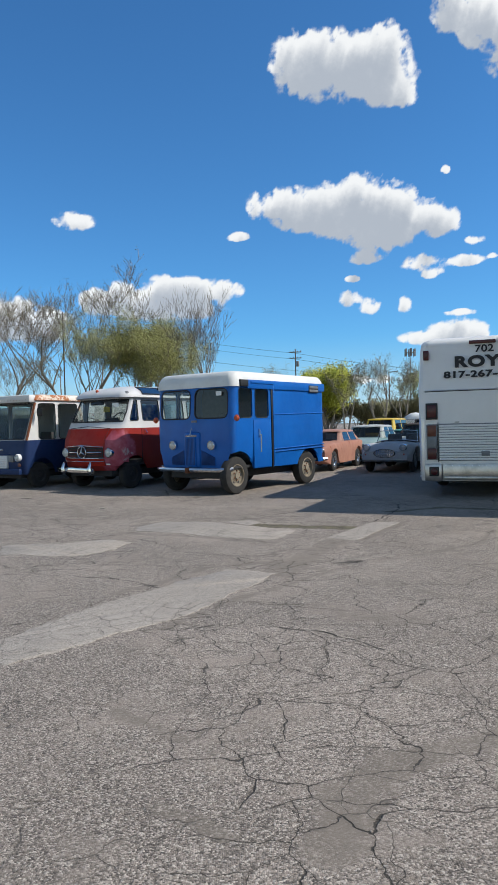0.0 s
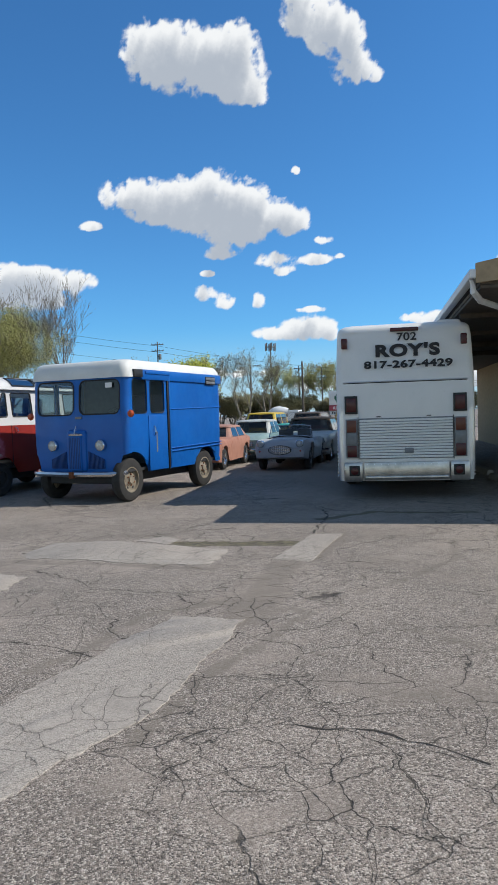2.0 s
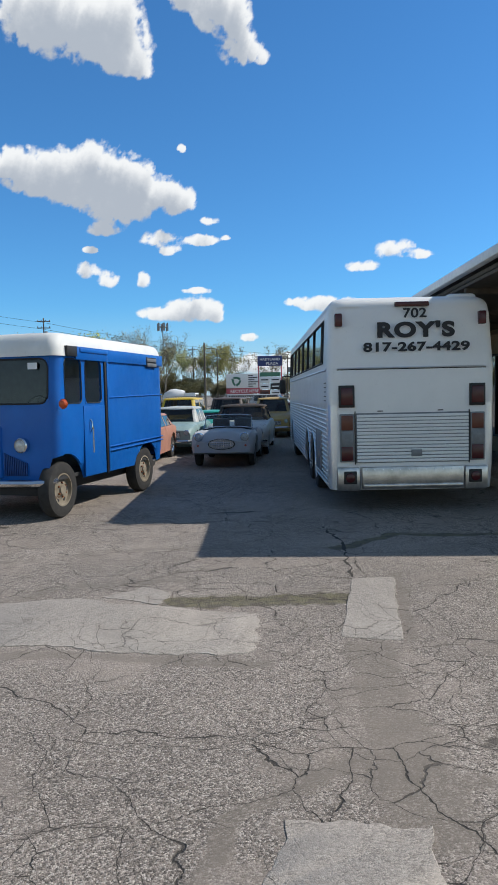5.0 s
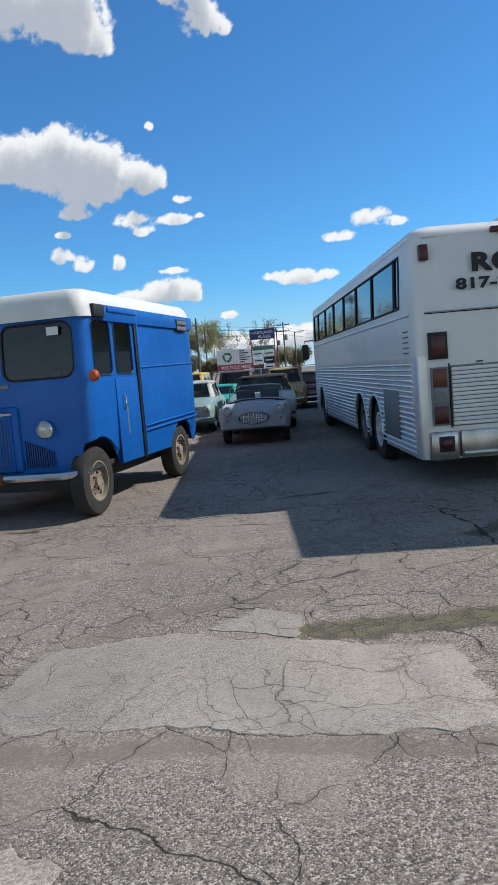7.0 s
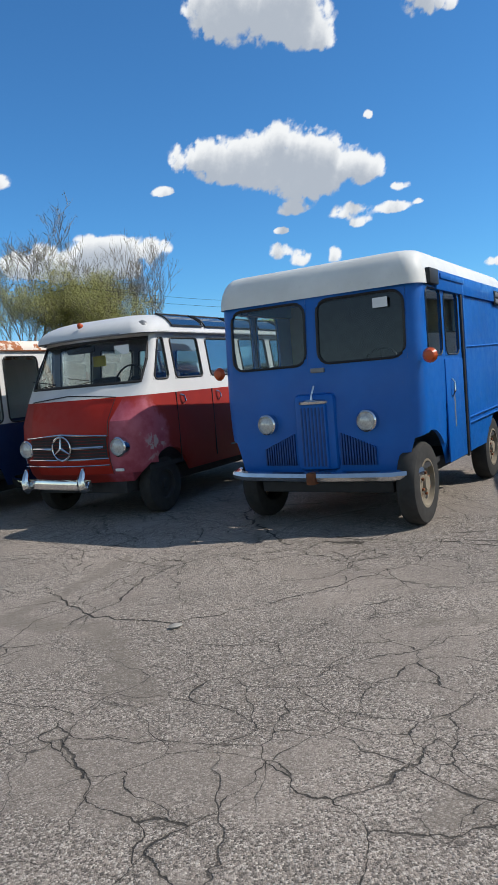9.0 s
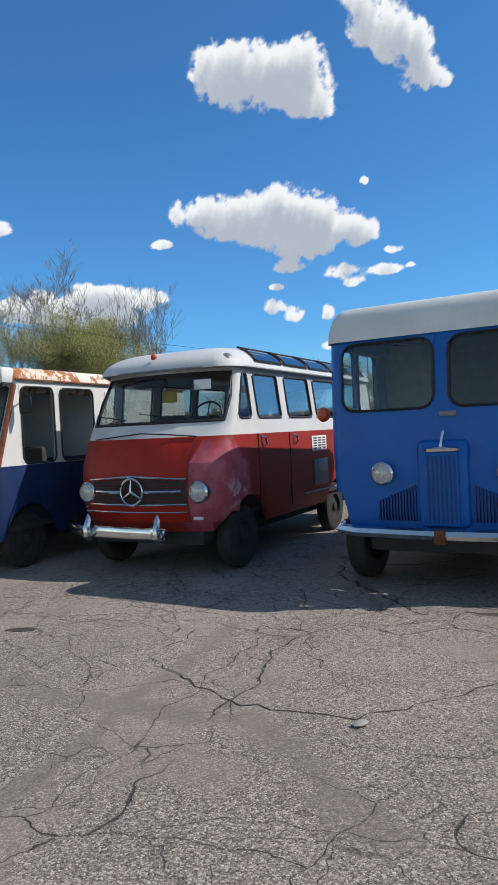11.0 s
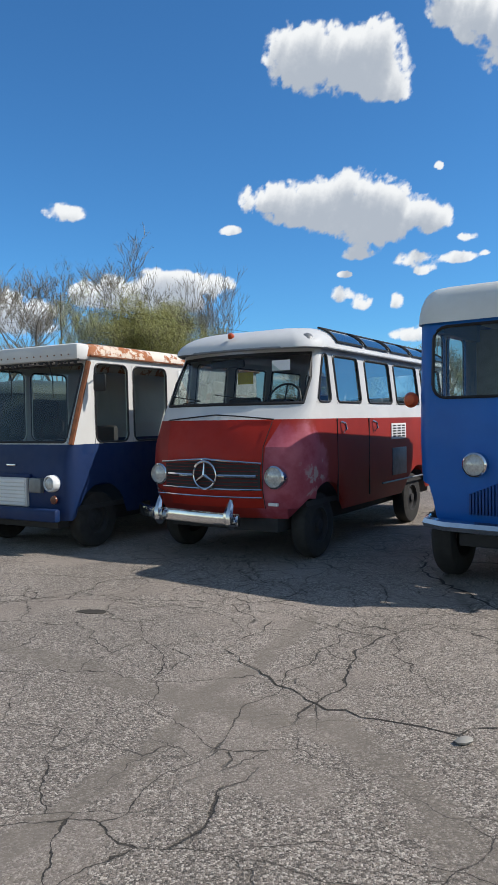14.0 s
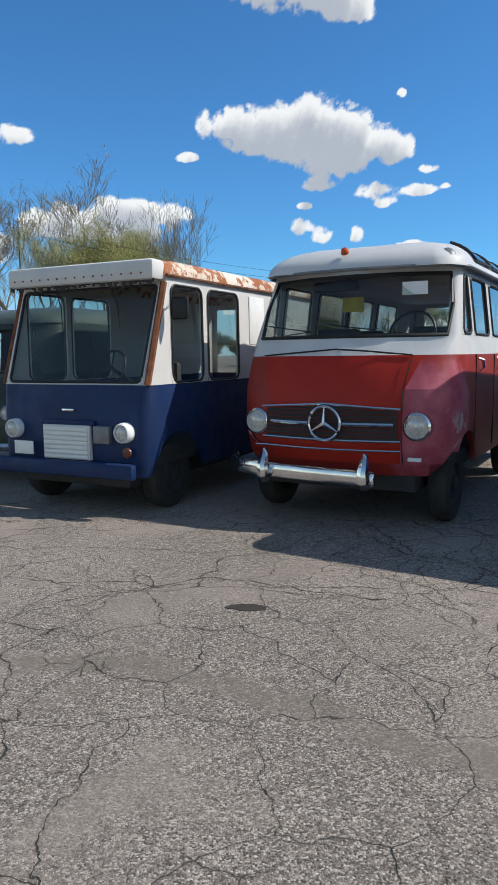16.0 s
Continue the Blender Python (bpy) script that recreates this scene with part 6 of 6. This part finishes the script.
# ---- building beside the coach ----
def building():
    e = thing("shop_building", LOT, "tan single storey shop with deep brown overhang", "building")
    W0, ZE = 3.7, 3.55
    F0, F1, F2 = 7.6, 10.0, 14.2
    # long side wall with the glazed shop front
    bpart("wall", M_TAN, e, W0, W0 + .25, F0, F1, 0, 3.75, bevel=0)
    bpart("wall", M_TAN, e, W0, W0 + .25, F2, 26, 0, 3.6, bevel=0)
    bpart("wall", M_TAN, e, W0, W0 + .25, F1, F2, 0, .45, bevel=0)
    bpart("wall", M_TAN, e, W0, W0 + .25, F1, F2, 2.9, 3.7, bevel=0)
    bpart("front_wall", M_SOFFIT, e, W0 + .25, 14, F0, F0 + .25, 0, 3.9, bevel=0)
    bpart("back_wall", M_TAN, e, W0 + .25, 14, 25.75, 26, 0, 3.6, bevel=0)
    bpart("side_wall", M_TAN, e, 13.75, 14, F0 + .25, 25.75, 0, 3.6, bevel=0)
    sh = bpart("shop_window", M_BLACK, e, W0 - .03, W0 + .05, F1, F1 + .08, .45, 2.9, bevel=.005)
    for k in range(1, 5):
        y = F1 + (F2 - F1) * k / 4
        bpart("mullion", M_BLACK, sh, W0 - .03, W0 + .05, y - .08, y, .45, 2.9, bevel=.005)
    for z in (.45, 2.84):
        bpart("rail", M_BLACK, sh, W0 - .03, W0 + .05, F1, F2, z, z + .06, bevel=.005)
    for k in range(4):
        y0, y1 = F1 + (F2 - F1) * k / 4, F1 + (F2 - F1) * (k + 1) / 4
        b = bmesh.new()
        b.faces.new([b.verts.new(p) for p in ((W0 + .01, y0 + .04, .5), (W0 + .01, y1 - .04, .5), (W0 + .01, y1 - .04, 2.85), (W0 + .01, y0 + .04, 2.85))])
        part("pane", b, M_MIRRORGLASS, sh)
    # roof with deep soffit, fascia and gutter
    b = bmesh.new()
    prof = ((.02, 3.86), (.02, 4.02), (7.0, 5.3), (14.6, 4.0), (14.6, 3.8), (7.0, 5.1), (3.4, 3.98))
    rings = [[b.verts.new((x, y, z)) for x, z in prof] for y in (0.02, 26.5)]
    b.faces.new(rings[0])
    b.faces.new(rings[1])
    for k in range(len(prof)):
        j = (k + 1) % len(prof)
        b.faces.new((rings[0][k], rings[0][j], rings[1][j], rings[1][k]))
    part("roof", b, M_SHINGLE, e, "brown shingle roof", smooth=False)
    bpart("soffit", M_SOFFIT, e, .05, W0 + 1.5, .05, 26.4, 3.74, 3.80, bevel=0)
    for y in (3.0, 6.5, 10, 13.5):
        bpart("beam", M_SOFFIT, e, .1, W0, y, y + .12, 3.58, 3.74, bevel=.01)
    b = bmesh.new()
    vs = []
    for y in (-.03, .03):
        vs.append([b.verts.new((x, y, z)) for x, z in ((-.02, 3.76), (1.2, 3.86), (3.4, 4.1), (7.0, 4.9), (14.6, 3.7), (14.6, 4.05), (7.0, 5.34), (-.02, 4.07))])
    b.faces.new(vs[0])
    b.faces.new(vs[1])
    for k in range(8):
        j = (k + 1) % 8
        b.faces.new((vs[0][k], vs[0][j], vs[1][j], vs[1][k]))
    part("fascia", b, M_TAN, e, "tan fascia board", smooth=False)
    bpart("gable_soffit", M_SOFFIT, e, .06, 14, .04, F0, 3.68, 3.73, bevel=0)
    b = bmesh.new()
    box(b, -.12, .02, -.02, 26.5, 3.84, 3.98, bevel=.02)
    g = part("gutter", b, M_GUTTER, e, "white rain gutter")
    part("downspout", tube(bmesh.new(), [(-.05, .12, 3.84), (-.04, .18, 3.66), (.12, .5, 3.55), (1.0, 1.9, 3.48), (3.4, 6.8, 3.32), (3.6, 7.45, 3.2), (3.62, 7.5, .1)], .055, 8), M_GUTTER, g)
    part("conduit", tube(bmesh.new(), [(3.64, 7.6, 3.5), (3.64, 20, 3.5)], .03, 6), M_TAN, e)


building()
for child in bpy.data.objects["shop_building"].children:
    if child.name.split(".")[0] in ("roof", "soffit", "beam", "fascia", "gable_soffit", "gutter"):
        child.location.z -= 0.12
for y in (1.05, 3.7, 6.3):
    t = thing("parking_block", LOT @ pose(1.15, y, 0, 0, 0, 2), "worn concrete parking block in the shade", "kerb", "parking blocks")
    b = bmesh.new()
    sec = ((-.09, 0), (-.07, .10), (-.04, .13), (.04, .13), (.07, .10), (.09, 0))
    A, B = ([b.verts.new((x, yy, z)) for x, z in sec] for yy in (0, 1.9))
    b.faces.new(A)
    b.faces.new(B)
    for k in range(6):
        b.faces.new((A[k], A[(k + 1) % 6], B[(k + 1) % 6], B[k]))
    part("block", b, M_CONCRETE, t)

t = tagged(part("stone", lathe(bmesh.new(), [(0, 0), (.035, .004), (.042, .014), (.025, .026), (0, .03)], 7, Matrix.Diagonal((1.3, .8, 1, 1))), M_CONCRETE), "small pale loose stone on the asphalt", "stone")
t.matrix_world = pose(-2.92, 14.40, 0.002, 0, 0, 20)

# ---- more old vehicles at the far end of the row ----
def old_truck():
    e = thing("panel_truck", STEP @ pose(-2.45, .9, 0), "dark green old panel truck with rounded cab", "truck")
    paint = worn_paint("dark_green_paint", (.035, .05, .04), (.025, .035, .03), (.12, .07, .04), .5, .1, .68)
    ys = spread(0.5, 4.0, .08, .85, 1.5)
    lv = [dict(z=z, hw=h, yf=f, yr=4.4, rf=.3, rr=.3, bow=.06) for z, h, f in ((.42, .98, 0), (.8, 1.0, -.03), (1.15, .98, .05), (1.4, .96, .35), (2.0, .90, .62), (2.1, .88, .68))]
    sh = Shell(lv, ys, [-1, 0, 1], [(.75, .38, .48), (3.4, .38, .48)])
    part("body", sh.build(lambda i, k, a, b: None if i == 3 and (k == "F" or (k in "RL" and a >= .849 and b <= 1.501)) else "b")["b"], paint, e)
    window(e, sh.p(3, "F", -1), sh.p(3, "F", 1), sh.p(4, "F", 1), sh.p(4, "F", -1), paint, M_GLASS, .03, .08, .014, "windshield")
    window(e, sh.p(3, "R", .85), sh.p(3, "R", 1.5), sh.p(4, "R", 1.5), sh.p(4, "R", .85), paint, M_GLASS, .03, .08, .014)
    part("roof", roof_cap(2.08, .89, .64, 4.4, .3, .3, .22, .3, .06, .06), worn_paint("grey_green_roof", (.12, .14, .12), (.08, .1, .09), None, .6), e)
    for s in (-1, 1):
        wheel(e, .82 * s, .75, .38, .2, M_DARK, s)
        wheel(e, .82 * s, 3.4, .38, .2, M_DARK, s)
        headlamp(e, .7 * s, 0, .92, .1)
    part("bumper", tube(bmesh.new(), [(-.95, .05, .5), (-.6, -.12, .5), (.6, -.12, .5), (.95, .05, .5)], .05), M_CHROME, e)


old_truck()
car("pickup_car", pose(-9.3, 35.0, 0, 0, 0, 12), worn_paint("orange_paint", (.50, .10, .03), (.42, .08, .03), None, .5), plain("orange_roof", (.48, .10, .03), .5), "orange old van parked behind the row", L=4.4, hw=.9, hood=1.3, belt=1.45, top=2.2, cab=(.3, 4.2), nose=1.25)
car("sedan", STEP @ pose(-1.6, 8.5, 0, 0, 0, 8), worn_paint("mint_paint", (.30, .48, .40), (.26, .42, .35), None, .4), plain("white_mint_roof", (.6, .64, .6), .5), "mint green car parked behind the delivery van", L=4.8, hw=.92, hood=1.1, belt=1.15, top=1.75, cab=(1.0, 4.3))
